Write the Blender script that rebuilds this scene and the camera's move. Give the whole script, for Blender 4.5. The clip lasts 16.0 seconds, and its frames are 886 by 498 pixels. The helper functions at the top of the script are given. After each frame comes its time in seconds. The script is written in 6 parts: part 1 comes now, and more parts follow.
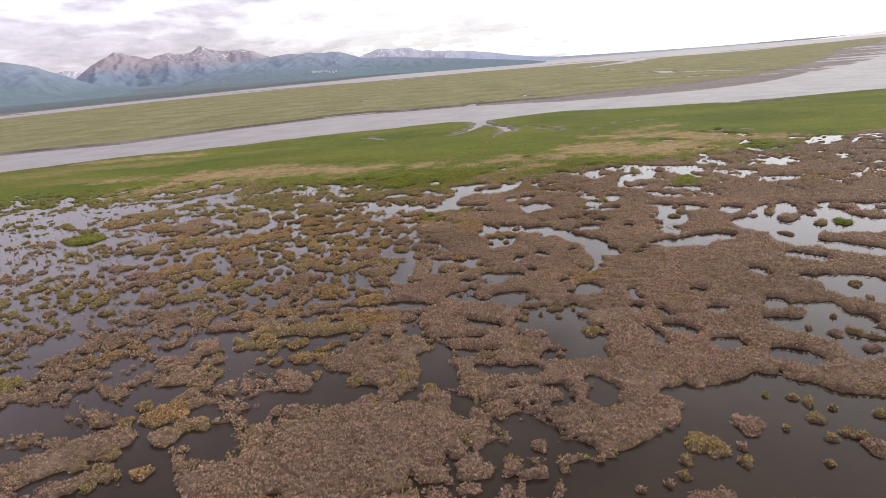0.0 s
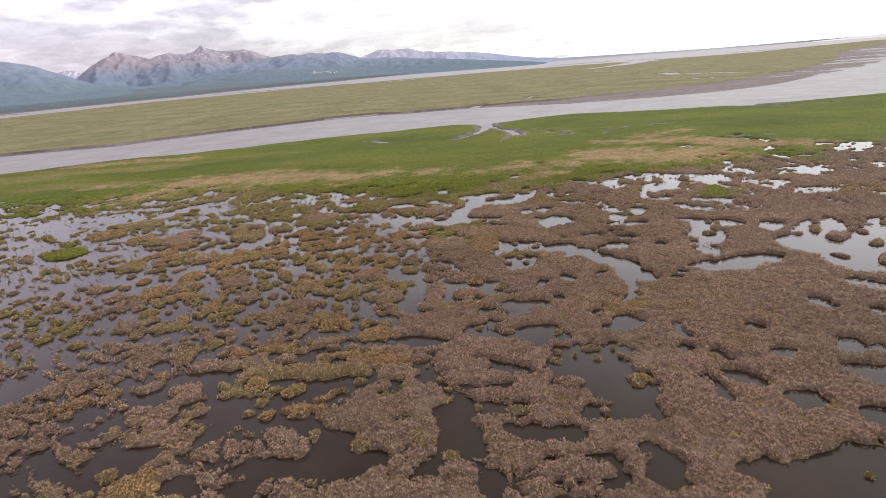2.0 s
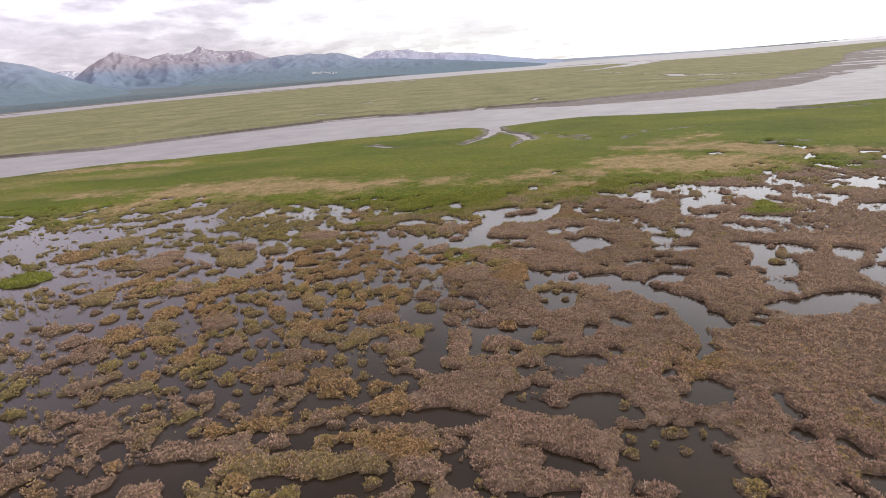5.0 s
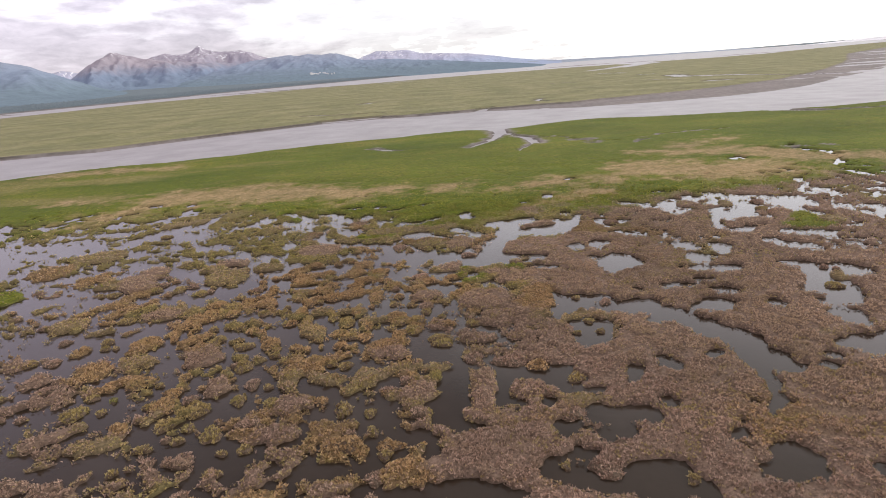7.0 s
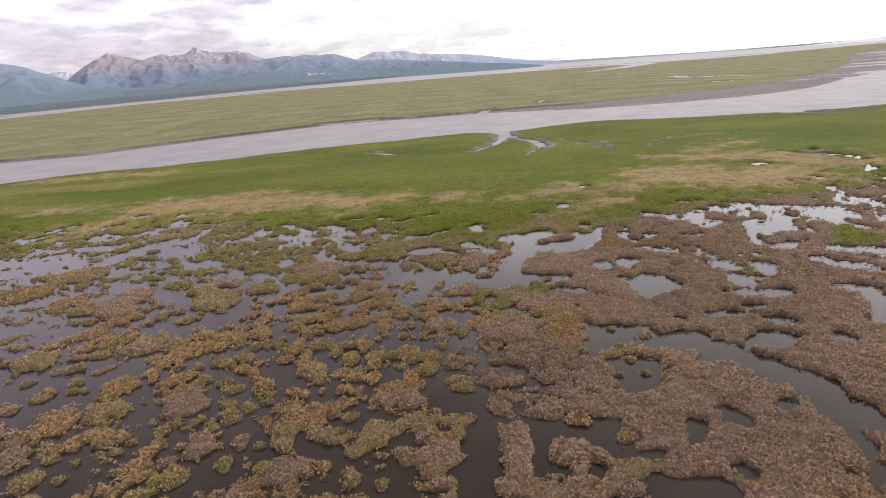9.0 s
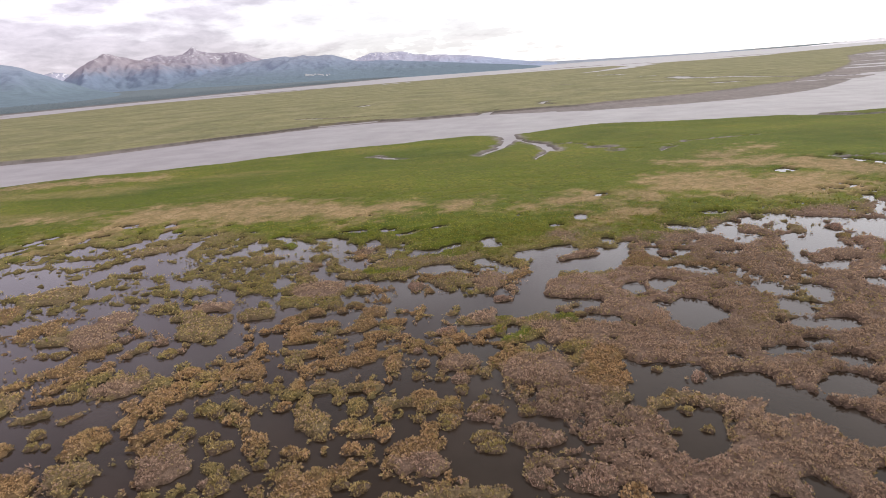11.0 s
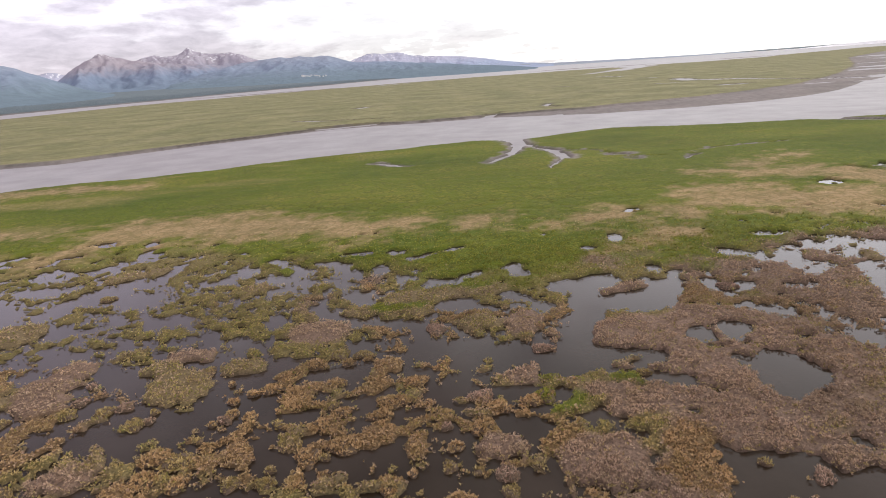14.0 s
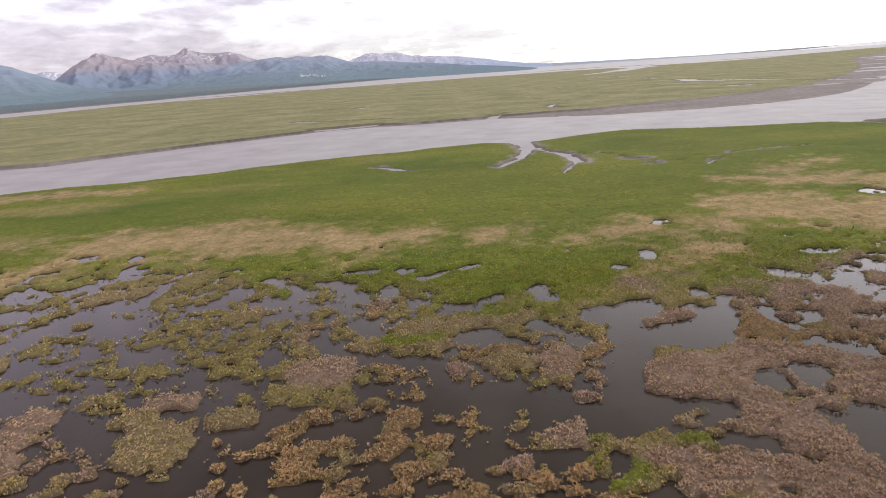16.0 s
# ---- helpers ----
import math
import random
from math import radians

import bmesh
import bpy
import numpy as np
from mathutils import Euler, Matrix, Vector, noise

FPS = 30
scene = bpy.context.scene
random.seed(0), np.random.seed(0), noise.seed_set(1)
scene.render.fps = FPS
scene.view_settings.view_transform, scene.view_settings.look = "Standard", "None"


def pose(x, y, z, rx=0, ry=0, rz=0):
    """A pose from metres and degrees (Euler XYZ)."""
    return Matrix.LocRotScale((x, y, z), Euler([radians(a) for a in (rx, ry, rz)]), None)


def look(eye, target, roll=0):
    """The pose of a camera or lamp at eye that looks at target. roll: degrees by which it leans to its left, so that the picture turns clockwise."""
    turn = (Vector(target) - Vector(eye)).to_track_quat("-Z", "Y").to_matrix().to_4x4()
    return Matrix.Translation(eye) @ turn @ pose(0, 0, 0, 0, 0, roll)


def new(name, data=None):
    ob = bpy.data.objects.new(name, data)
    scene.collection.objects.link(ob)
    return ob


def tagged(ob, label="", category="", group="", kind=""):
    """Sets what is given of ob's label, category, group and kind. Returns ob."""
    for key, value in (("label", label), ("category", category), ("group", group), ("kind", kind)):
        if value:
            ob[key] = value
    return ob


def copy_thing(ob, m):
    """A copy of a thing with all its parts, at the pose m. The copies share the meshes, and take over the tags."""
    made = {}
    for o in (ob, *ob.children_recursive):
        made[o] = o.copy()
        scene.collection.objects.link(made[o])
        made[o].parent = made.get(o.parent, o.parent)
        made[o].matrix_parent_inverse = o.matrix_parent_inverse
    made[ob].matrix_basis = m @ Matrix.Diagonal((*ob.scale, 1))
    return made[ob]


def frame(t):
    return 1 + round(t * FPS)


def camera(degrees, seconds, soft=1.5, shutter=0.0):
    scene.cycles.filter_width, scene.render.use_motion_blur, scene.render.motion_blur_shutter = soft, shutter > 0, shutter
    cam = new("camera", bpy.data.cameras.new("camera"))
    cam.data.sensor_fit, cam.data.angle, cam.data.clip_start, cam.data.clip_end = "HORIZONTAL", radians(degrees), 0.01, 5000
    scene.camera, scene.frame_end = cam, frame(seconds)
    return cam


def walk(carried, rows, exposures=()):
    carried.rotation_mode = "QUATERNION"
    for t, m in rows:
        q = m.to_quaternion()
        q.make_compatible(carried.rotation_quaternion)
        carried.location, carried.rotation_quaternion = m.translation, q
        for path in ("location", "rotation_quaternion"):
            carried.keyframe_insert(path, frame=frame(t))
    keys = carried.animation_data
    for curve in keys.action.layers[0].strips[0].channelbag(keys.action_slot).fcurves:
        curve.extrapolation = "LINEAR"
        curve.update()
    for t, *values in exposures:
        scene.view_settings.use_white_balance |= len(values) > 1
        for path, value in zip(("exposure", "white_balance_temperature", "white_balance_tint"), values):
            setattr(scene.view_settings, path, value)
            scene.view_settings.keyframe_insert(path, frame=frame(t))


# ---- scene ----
# A drone glides low over a sedge marsh towards a silty tidal river, with flats and mountains behind it.
cam = camera(77.1, 16.0, 0.45)
PATH = [
    (0, (0.817, 0.095, 19.333), (0.7819, 1.9951, 18.7098), -4.55),
    (1, (0.206, 3.297, 19.418), (0.1700, 5.1981, 18.7960), -4.44),
    (2, (-0.436, 6.536, 19.451), (-0.4718, 8.4366, 18.8308), -4.35),
    (3, (-1.100, 9.778, 19.452), (-1.1350, 11.6798, 18.8327), -4.28),
    (4, (-1.780, 13.002, 19.436), (-1.8126, 14.9031, 18.8172), -4.24),
    (5, (-2.468, 16.186, 19.415), (-2.4987, 18.0883, 18.7971), -4.21),
    (6, (-3.161, 19.322, 19.399), (-3.1889, 21.2238, 18.7821), -4.19),
    (7, (-3.855, 22.402, 19.395), (-3.8800, 24.3041, 18.7790), -4.18),
    (8, (-4.549, 25.428, 19.407), (-4.5701, 27.3305, 18.7919), -4.17),
    (9, (-5.242, 28.407, 19.436), (-5.2587, 30.3105, 18.8217), -4.16),
    (10, (-5.934, 31.354, 19.480), (-5.9463, 33.2581, 18.8665), -4.15),
    (11, (-6.627, 34.290, 19.534), (-6.6351, 36.1936, 18.9215), -4.13),
    (12, (-7.325, 37.240, 19.590), (-7.3283, 39.1439, 18.9791), -4.10),
    (13, (-8.031, 40.238, 19.639), (-8.0306, 42.1422, 19.0286), -4.06),
    (14, (-8.753, 43.323, 19.666), (-8.7479, 45.2281, 19.0564), -4.00),
    (15, (-9.496, 46.543, 19.655), (-9.4874, 48.4479, 19.0462), -3.93),
    (16, (-10.269, 49.949, 19.588), (-10.2577, 51.8538, 18.9786), -3.83),
]
walk(cam, [(t, look(eye, target, roll)) for t, eye, target, roll in PATH])

# ---- light: thin bright overcast, brightest ahead and to the east ----
SUN_EL, SUN_AZ = 48.0, 40.0          # elevation; bearing from straight ahead, clockwise
CLOUD_GREY, SKY_AIR, SKY_GAIN = 0.47, 0.10, 2.0
# brightness of the cloud by the sine of its height above the horizon, in halves
SKY_RISE = [(0.0, (0.47, 0.465, 0.465)), (0.10, (0.58, 0.575, 0.58)), (0.19, (0.80, 0.79, 0.815)), (0.28, (0.86, 0.835, 0.885)), (0.37, (0.77, 0.735, 0.775)), (0.48, (0.56, 0.532, 0.54)), (0.62, (0.34, 0.321, 0.315)), (1.0, (0.32, 0.301, 0.294))]
scene.view_settings.exposure = 0.35


def sun_way():
    e, a = radians(SUN_EL), radians(SUN_AZ)
    return Vector((math.sin(a) * math.cos(e), math.cos(a) * math.cos(e), math.sin(e)))


sun = new("sun", bpy.data.lights.new("sun", "SUN"))
sun.data.energy, sun.data.angle, sun.data.color = 0.9, radians(14), (1.0, 0.95, 0.88)
sun.rotation_euler = sun_way().to_track_quat("Z", "Y").to_euler()


class Nodes:
    """Short hand for building node trees."""

    def __init__(self, tree):
        self.tree = tree
        tree.nodes.clear()

    def add(self, kind, **values):
        node = self.tree.nodes.new(kind)
        for key, value in values.items():
            if key == "ramp":
                els = node.color_ramp.elements
                while len(els) < len(value):
                    els.new(0.5)
                for el, (pos, col) in zip(els, value):
                    el.position, el.color = pos, (*col, 1.0) if len(col) == 3 else col
            elif key == "op":
                node.operation = value
            elif key == "blend":
                node.data_type, node.blend_type = "RGBA", value
            elif key == "sky":
                node.sky_type = value
            elif key == "attr":
                node.attribute_name = value
            elif key == "clamp":
                node.use_clamp = value
            elif key == "dims":
                node.noise_dimensions = value
        return node

    def link(self, a, b):
        self.tree.links.new(a, b)

    def put(self, node, **sockets):
        """Sets or links input sockets by index (s0=..., s1=...) or name."""
        for key, value in sockets.items():
            name = int(key[1:]) if key[0] == "s" and key[1:].isdigit() else key.replace("_", " ")
            socket = node.inputs[name]
            if hasattr(value, "is_linked"):
                self.link(value, socket)
            else:
                socket.default_value = value
        return node

    def math(self, op, a, b=0.0, clamp=False):
        n = self.add("ShaderNodeMath", op=op, clamp=clamp)
        self.put(n, s0=a, s1=b)
        return n.outputs[0]

    def noise(self, vec, scale, detail=4.0, rough=0.55, distortion=0.0):
        n = self.add("ShaderNodeTexNoise")
        self.put(n, Vector=vec, Scale=scale, Detail=detail, Roughness=rough, Distortion=distortion)
        return n.outputs[0]

    def ramp(self, fac, stops):
        n = self.add("ShaderNodeValToRGB", ramp=stops)
        self.put(n, s0=fac)
        return n.outputs[0]

    def mix(self, fac, a, b, blend="MIX"):
        n = self.add("ShaderNodeMix", blend=blend)
        for socket, value in ((n.inputs[0], fac), (n.inputs[6], a), (n.inputs[7], b)):
            if hasattr(value, "is_linked"):
                self.link(value, socket)
            elif socket == n.inputs[0]:
                socket.default_value = value
            else:
                socket.default_value = (*value, 1.0)
        return n.outputs[2]

    def step(self, x, lo, hi):
        n = self.add("ShaderNodeMapRange")
        n.interpolation_type = "SMOOTHSTEP"
        self.put(n, s0=x, s1=lo, s2=hi)
        return n.outputs[0]


def make_world():
    world = bpy.data.worlds.new("overcast_sky")
    scene.world = world
    world.use_nodes = True
    n = Nodes(world.node_tree)
    way = n.add("ShaderNodeTexCoord").outputs["Generated"]
    sep = n.put(n.add("ShaderNodeSeparateXYZ"), s0=way)
    x, y, z = sep.outputs
    zz = n.math("MAXIMUM", z, 0.0)
    # the cloud deck, seen in perspective
    flat = n.math("ADD", zz, 0.07)
    deck = n.put(n.add("ShaderNodeCombineXYZ"), s0=n.math("DIVIDE", x, flat), s1=n.math("DIVIDE", y, flat), s2=0.7)
    puff = n.put(n.add("ShaderNodeCombineXYZ"), s0=x, s1=y, s2=n.math("MULTIPLY", z, 3.4))
    big = n.noise(deck.outputs[0], 0.33, 6.0, 0.58, 0.25)
    small = n.noise(puff.outputs[0], 9.0, 10.0, 0.56, 0.2)
    lump = n.math("ADD", n.math("MULTIPLY", big, 0.45), n.math("MULTIPLY", small, 0.55))
    # the deck thins out towards the sun's side
    lump = n.math("ADD", lump, n.math("MULTIPLY", x, -0.30))
    thick = n.math("ADD", n.math("MULTIPLY", n.step(lump, 0.48, 0.522), 0.55), n.math("MULTIPLY", n.step(lump, 0.53, 0.66), 0.45))
    # brightest in the thin cloud some way above the horizon, duller overhead
    lit = n.ramp(zz, SKY_RISE)
    dull = n.mix(1.0, lit, (CLOUD_GREY * 1.04, CLOUD_GREY * 0.97, CLOUD_GREY * 1.05), "MULTIPLY")
    # billows within the cloud
    dull = n.mix(1.0, dull, n.ramp(n.noise(puff.outputs[0], 21.0, 8.0, 0.6, 0.3), [(0.36, (0.86, 0.86, 0.87)), (0.64, (1.16, 1.16, 1.15))]), "MULTIPLY")
    colour = n.mix(thick, lit, dull)
    colour = n.mix(1.0, colour, (SKY_GAIN, SKY_GAIN, SKY_GAIN), "MULTIPLY")
    # lighter on the sun's side
    colour = n.mix(1.0, colour, n.ramp(n.math("ADD", n.math("MULTIPLY", x, 0.5), 0.5), [(0.0, (1.34, 1.31, 1.40)), (0.3, (1.14, 1.12, 1.17)), (0.45, (1.0, 1.0, 1.0)), (0.55, (1.0, 1.0, 1.0)), (1.0, (1.26, 1.25, 1.22))]), "MULTIPLY")
    air = n.add("ShaderNodeTexSky", sky="NISHITA")
    air.sun_disc, air.sun_elevation, air.sun_rotation = False, radians(SUN_EL), radians(SUN_AZ)
    air_light = n.mix(1.0, air.outputs[0], (SKY_AIR, SKY_AIR, SKY_AIR), "MULTIPLY")
    colour = n.mix(0.12, colour, air_light)
    back = n.put(n.add("ShaderNodeBackground"), s0=colour, s1=1.0)
    out = n.add("ShaderNodeOutputWorld")
    n.link(back.outputs[0], out.inputs[0])


make_world()

# ---- materials ----


def material(name):
    mat = bpy.data.materials.new(name)
    mat.use_nodes = True
    n = Nodes(mat.node_tree)
    out = n.add("ShaderNodeOutputMaterial")
    bsdf = n.add("ShaderNodeBsdfPrincipled")
    n.link(bsdf.outputs[0], out.inputs[0])
    return mat, n, bsdf


def blade_material(name, dark, mid, light, odd, rough=0.75):
    """Dry or green sedge leaves: each leaf its own tone, patches of a second tone."""
    mat, n, bsdf = material(name)
    geo = n.add("ShaderNodeNewGeometry")
    each = geo.outputs["Random Per Island"]
    where = geo.outputs["Position"]
    tone = n.ramp(each, [(0.0, tuple(0.72 * c for c in dark)), (0.45, mid), (1.0, tuple(1.06 * c for c in light))])
    patch = n.step(n.noise(where, 0.45, 5.0, 0.6), 0.48, 0.68)
    tone = n.mix(n.math("MULTIPLY", patch, 0.55), tone, odd)
    broad = n.noise(where, 0.09, 3.0, 0.5)
    tone = n.mix(1.0, tone, n.ramp(broad, [(0.3, (0.80, 0.80, 0.80)), (0.7, (1.18, 1.16, 1.14))]), "MULTIPLY")
    n.put(bsdf, Base_Color=tone, Roughness=rough)
    bsdf.inputs["Specular IOR Level"].default_value = 0.25
    return mat


BROWN = blade_material("dead_sedge_leaves", (0.24, 0.163, 0.122), (0.405, 0.277, 0.208), (0.575, 0.414, 0.322), (0.39, 0.288, 0.19))
OCHRE = blade_material("ochre_sedge_leaves", (0.245, 0.153, 0.073), (0.48, 0.325, 0.168), (0.62, 0.438, 0.245), (0.40, 0.315, 0.14))
OLIVE = blade_material("olive_sedge_leaves", (0.232, 0.174, 0.07), (0.418, 0.316, 0.132), (0.55, 0.43, 0.202), (0.32, 0.282, 0.085))
GREEN = blade_material("green_sedge_leaves", (0.115, 0.135, 0.016), (0.25, 0.26, 0.036), (0.36, 0.35, 0.07), (0.33, 0.28, 0.09))
PALE = blade_material("pale_sedge_leaves", (0.268, 0.188, 0.128), (0.447, 0.321, 0.22), (0.595, 0.445, 0.315), (0.41, 0.315, 0.19))
TAN = blade_material("tan_grass_leaves", (0.26, 0.19, 0.08), (0.46, 0.34, 0.17), (0.62, 0.47, 0.27), (0.26, 0.27, 0.08))


def ground_material():
    mat, n, bsdf = material("marsh_ground")
    where = n.add("ShaderNodeNewGeometry").outputs["Position"]

    def mask(name):
        return n.add("ShaderNodeAttribute", attr=name).outputs["Fac"]

    fine = n.noise(where, 5.5, 6.0, 0.7)
    mid = n.noise(where, 0.35, 6.0, 0.6)
    wide = n.noise(where, 0.035, 5.0, 0.55)
    # a stretched noise for the far flats: streaks that lie along the shore
    mapped = n.add("ShaderNodeMapping")
    n.put(mapped, Vector=where, Scale=(0.034, 0.030, 0.03))
    streak = n.noise(mapped.outputs[0], 1.0, 10.0, 0.70)

    brown = n.ramp(fine, [(0.3, (0.07, 0.048, 0.036)), (0.62, (0.265, 0.182, 0.138))])
    ochre = n.ramp(fine, [(0.3, (0.07, 0.043, 0.023)), (0.62, (0.25, 0.165, 0.085))])
    olive = n.ramp(fine, [(0.3, (0.068, 0.054, 0.024)), (0.62, (0.245, 0.197, 0.088))])
    bands = n.add("ShaderNodeMapping")
    n.put(bands, Vector=where, Scale=(0.022, 0.05, 0.03))
    lay = n.noise(bands.outputs[0], 1.0, 9.0, 0.68)
    green = n.ramp(n.math("ADD", n.math("MULTIPLY", mid, 0.4), n.math("MULTIPLY", lay, 0.6)), [(0.38, (0.082, 0.116, 0.012)), (0.5, (0.130, 0.154, 0.017)), (0.66, (0.205, 0.196, 0.034))])
    green = n.mix(1.0, green, n.ramp(fine, [(0.38, (0.76, 0.79, 0.76)), (0.62, (1.18, 1.15, 1.15))]), "MULTIPLY")
    tan = n.ramp(mid, [(0.3, (0.24, 0.18, 0.085)), (0.55, (0.40, 0.275, 0.158)), (0.75, (0.48, 0.335, 0.205))])
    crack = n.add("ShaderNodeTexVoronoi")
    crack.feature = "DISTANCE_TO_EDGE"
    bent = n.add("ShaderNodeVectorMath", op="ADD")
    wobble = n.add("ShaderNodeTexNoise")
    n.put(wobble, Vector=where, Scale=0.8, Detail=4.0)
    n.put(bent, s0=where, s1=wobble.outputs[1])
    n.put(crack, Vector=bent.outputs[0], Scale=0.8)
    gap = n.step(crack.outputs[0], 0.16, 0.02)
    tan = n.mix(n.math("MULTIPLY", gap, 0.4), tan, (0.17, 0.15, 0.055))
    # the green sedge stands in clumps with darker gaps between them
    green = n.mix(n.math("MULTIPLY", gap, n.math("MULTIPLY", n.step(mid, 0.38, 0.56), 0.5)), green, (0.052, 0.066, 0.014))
    bed = n.ramp(mid, [(0.3, (0.035, 0.028, 0.022)), (0.7, (0.075, 0.058, 0.045))])
    mud = n.ramp(mid, [(0.3, (0.185, 0.162, 0.156)), (0.7, (0.275, 0.246, 0.238))])
    flats = n.ramp(streak, [(0.32, (0.178, 0.180, 0.082)), (0.5, (0.232, 0.220, 0.112)), (0.68, (0.292, 0.266, 0.150))])
    lumps = n.noise(where, 0.22, 8.0, 0.75)
    flats = n.mix(1.0, flats, n.ramp(lumps, [(0.36, (0.76, 0.79, 0.76)), (0.62, (1.16, 1.14, 1.14))]), "MULTIPLY")
    flats = n.mix(1.0, flats, n.ramp(fine, [(0.3, (0.8, 0.8, 0.8)), (0.7, (1.15, 1.15, 1.15))]), "MULTIPLY")
    # woods of the far shore, distance haze painted in as blue-grey
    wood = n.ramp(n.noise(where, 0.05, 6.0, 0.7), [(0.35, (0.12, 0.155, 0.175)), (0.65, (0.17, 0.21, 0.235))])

    colour = n.mix(mask("ochre"), brown, ochre)
    colour = n.mix(mask("olive"), colour, olive)
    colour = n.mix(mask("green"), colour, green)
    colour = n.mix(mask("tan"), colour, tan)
    colour = n.mix(mask("flats"), colour, flats)
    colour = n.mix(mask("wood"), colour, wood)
    colour = n.mix(mask("mud"), colour, mud)
    colour = n.mix(mask("wet"), colour, bed)
    colour = n.mix(1.0, colour, n.ramp(wide, [(0.3, (0.82, 0.84, 0.82)), (0.7, (1.14, 1.12, 1.1))]), "MULTIPLY")
    bump = n.put(n.add("ShaderNodeBump"), Height=fine, Strength=0.6, Distance=0.25)
    n.put(bsdf, Base_Color=colour, Roughness=0.9, Normal=bump.outputs[0])
    bsdf.inputs["Specular IOR Level"].default_value = 0.15
    return mat


def water_material(name, deep, shallow, scale, strength, rough, gloss=0.5, least=0.03, bend=1.33):
    mat, n, bsdf = material(name)
    where = n.add("ShaderNodeNewGeometry").outputs["Position"]
    patch = n.noise(where, 0.11, 5.0, 0.6)
    colour = n.ramp(patch, [(0.35, deep), (0.7, shallow)])
    wind = n.step(n.noise(where, 0.06, 3.0, 0.5), 0.4, 0.65)
    ripple = n.noise(where, scale, 3.0, 0.55, 0.6)
    bump = n.put(n.add("ShaderNodeBump"), Height=ripple, Strength=strength, Distance=0.05)
    n.put(bsdf, Base_Color=colour, Roughness=n.math("ADD", n.math("MULTIPLY", wind, rough), least), Normal=bump.outputs[0], IOR=bend)
    bsdf.inputs["Specular IOR Level"].default_value = gloss
    return mat


GROUND = ground_material()
MARSH_WATER = water_material("peat_water", (0.024, 0.016, 0.010), (0.042, 0.029, 0.021), 4.0, 0.10, 0.08, 0.47)
RIVER_WATER = water_material("silty_river_water", (0.285, 0.268, 0.278), (0.352, 0.331, 0.341), 0.8, 0.9, 0.06, 0.05, 0.30, 1.24)

# ---- small numeric tools ----
TABLE = np.random.RandomState(7).rand(256, 256)


def value_noise(x, y):
    xi, yi = np.floor(x).astype(int), np.floor(y).astype(int)
    fx, fy = x - xi, y - yi
    fx, fy = fx * fx * (3 - 2 * fx), fy * fy * (3 - 2 * fy)
    a, b = TABLE[xi & 255, yi & 255], TABLE[(xi + 1) & 255, yi & 255]
    c, d = TABLE[xi & 255, (yi + 1) & 255], TABLE[(xi + 1) & 255, (yi + 1) & 255]
    return (a + (b - a) * fx) * (1 - fy) + (c + (d - c) * fx) * fy


def fbm(x, y, scale, octaves=4, seed=0.0, gain=0.5):
    """Layered noise, about -1 to 1; scale is the size of its largest lumps in metres."""
    total, amp, norm = 0.0, 1.0, 0.0
    u, v = x / scale + seed * 17.3, y / scale + seed * 9.1
    for k in range(octaves):
        total, norm = total + amp * (value_noise(u, v) * 2 - 1), norm + amp
        u, v, amp = u * 1.93 * 0.8 - v * 1.93 * 0.6 + 5.1, u * 1.93 * 0.6 + v * 1.93 * 0.8 + 2.7, amp * gain
    return total / norm * 1.6


def smooth(x, lo, hi):
    t = np.clip((x - lo) / (hi - lo), 0, 1)
    return t * t * (3 - 2 * t)


def inside(x, y, x1, y1, x2, y2, r):
    """How far inside a rounded bar a place lies, in metres."""
    dx, dy = x2 - x1, y2 - y1
    t = np.clip(((x - x1) * dx + (y - y1) * dy) / max(dx * dx + dy * dy, 1e-6), 0, 1)
    return r - np.hypot(x - x1 - t * dx, y - y1 - t * dy)


# ---- the plan of the marsh: ponds and sedge mats as rounded bars (x1, y1, x2, y2, half-width, sedge) ----
WATER_A = [
    (54.7, 93.0, 55.4, 93.0, 3.7),
    (45.8, 83.4, 48.0, 86.9, 1.7),
    (47.3, 80.8, 50.1, 80.8, 2.2),
    (73.1, 107.3, 77.5, 113.3, 2.6),
    (72.4, 114.3, 73.3, 115.5, 1.5),
    (63.8, 126.6, 64.4, 118.5, 0.2),
    (64.3, 117.8, 60.1, 112.4, 0.3),
    (56.4, 105.6, 57.4, 96.7, 0.3),
    (-69.9, 104.7, -62.5, 109.2, 0.4),
    (-63.3, 90.8, -59.0, 90.8, 5.1),
    (-56.1, 92.3, -49.7, 92.3, 3.0),
    (-50.5, 73.1, -43.1, 73.1, 1.8),
    (-43.3, 60.7, -42.6, 60.7, 2.2),
]
MATS_A = [
    (51.2, 89.5, 51.5, 90.0, 1.1, 'y'),
    (50.1, 84.2, 50.2, 84.2, 0.9, 'b'),
    (56.9, 89.6, 57.2, 90.0, 0.8, 'y'),
    (-50.4, 74.9, -50.5, 75.0, 2.6, 'g'),
    (-49.8, 82.7, -50.1, 83.2, 2.4, 'o'),
    (46.1, 81.9, 46.1, 82.0, 1.1, 'b'),
]
WATER_B = [
    (-44.6, 72.5, -39.1, 72.5, 1.8),
    (49.8, 124.5, 51.0, 126.1, 0.9),
    (-55.4, 94.9, -53.8, 97.9, 1.1),
    (-46.8, 83.3, -42.8, 82.5, 0.4),
]
MATS_B = [
    (-48.0, 87.9, -45.9, 87.9, 2.3, 'y'),
]
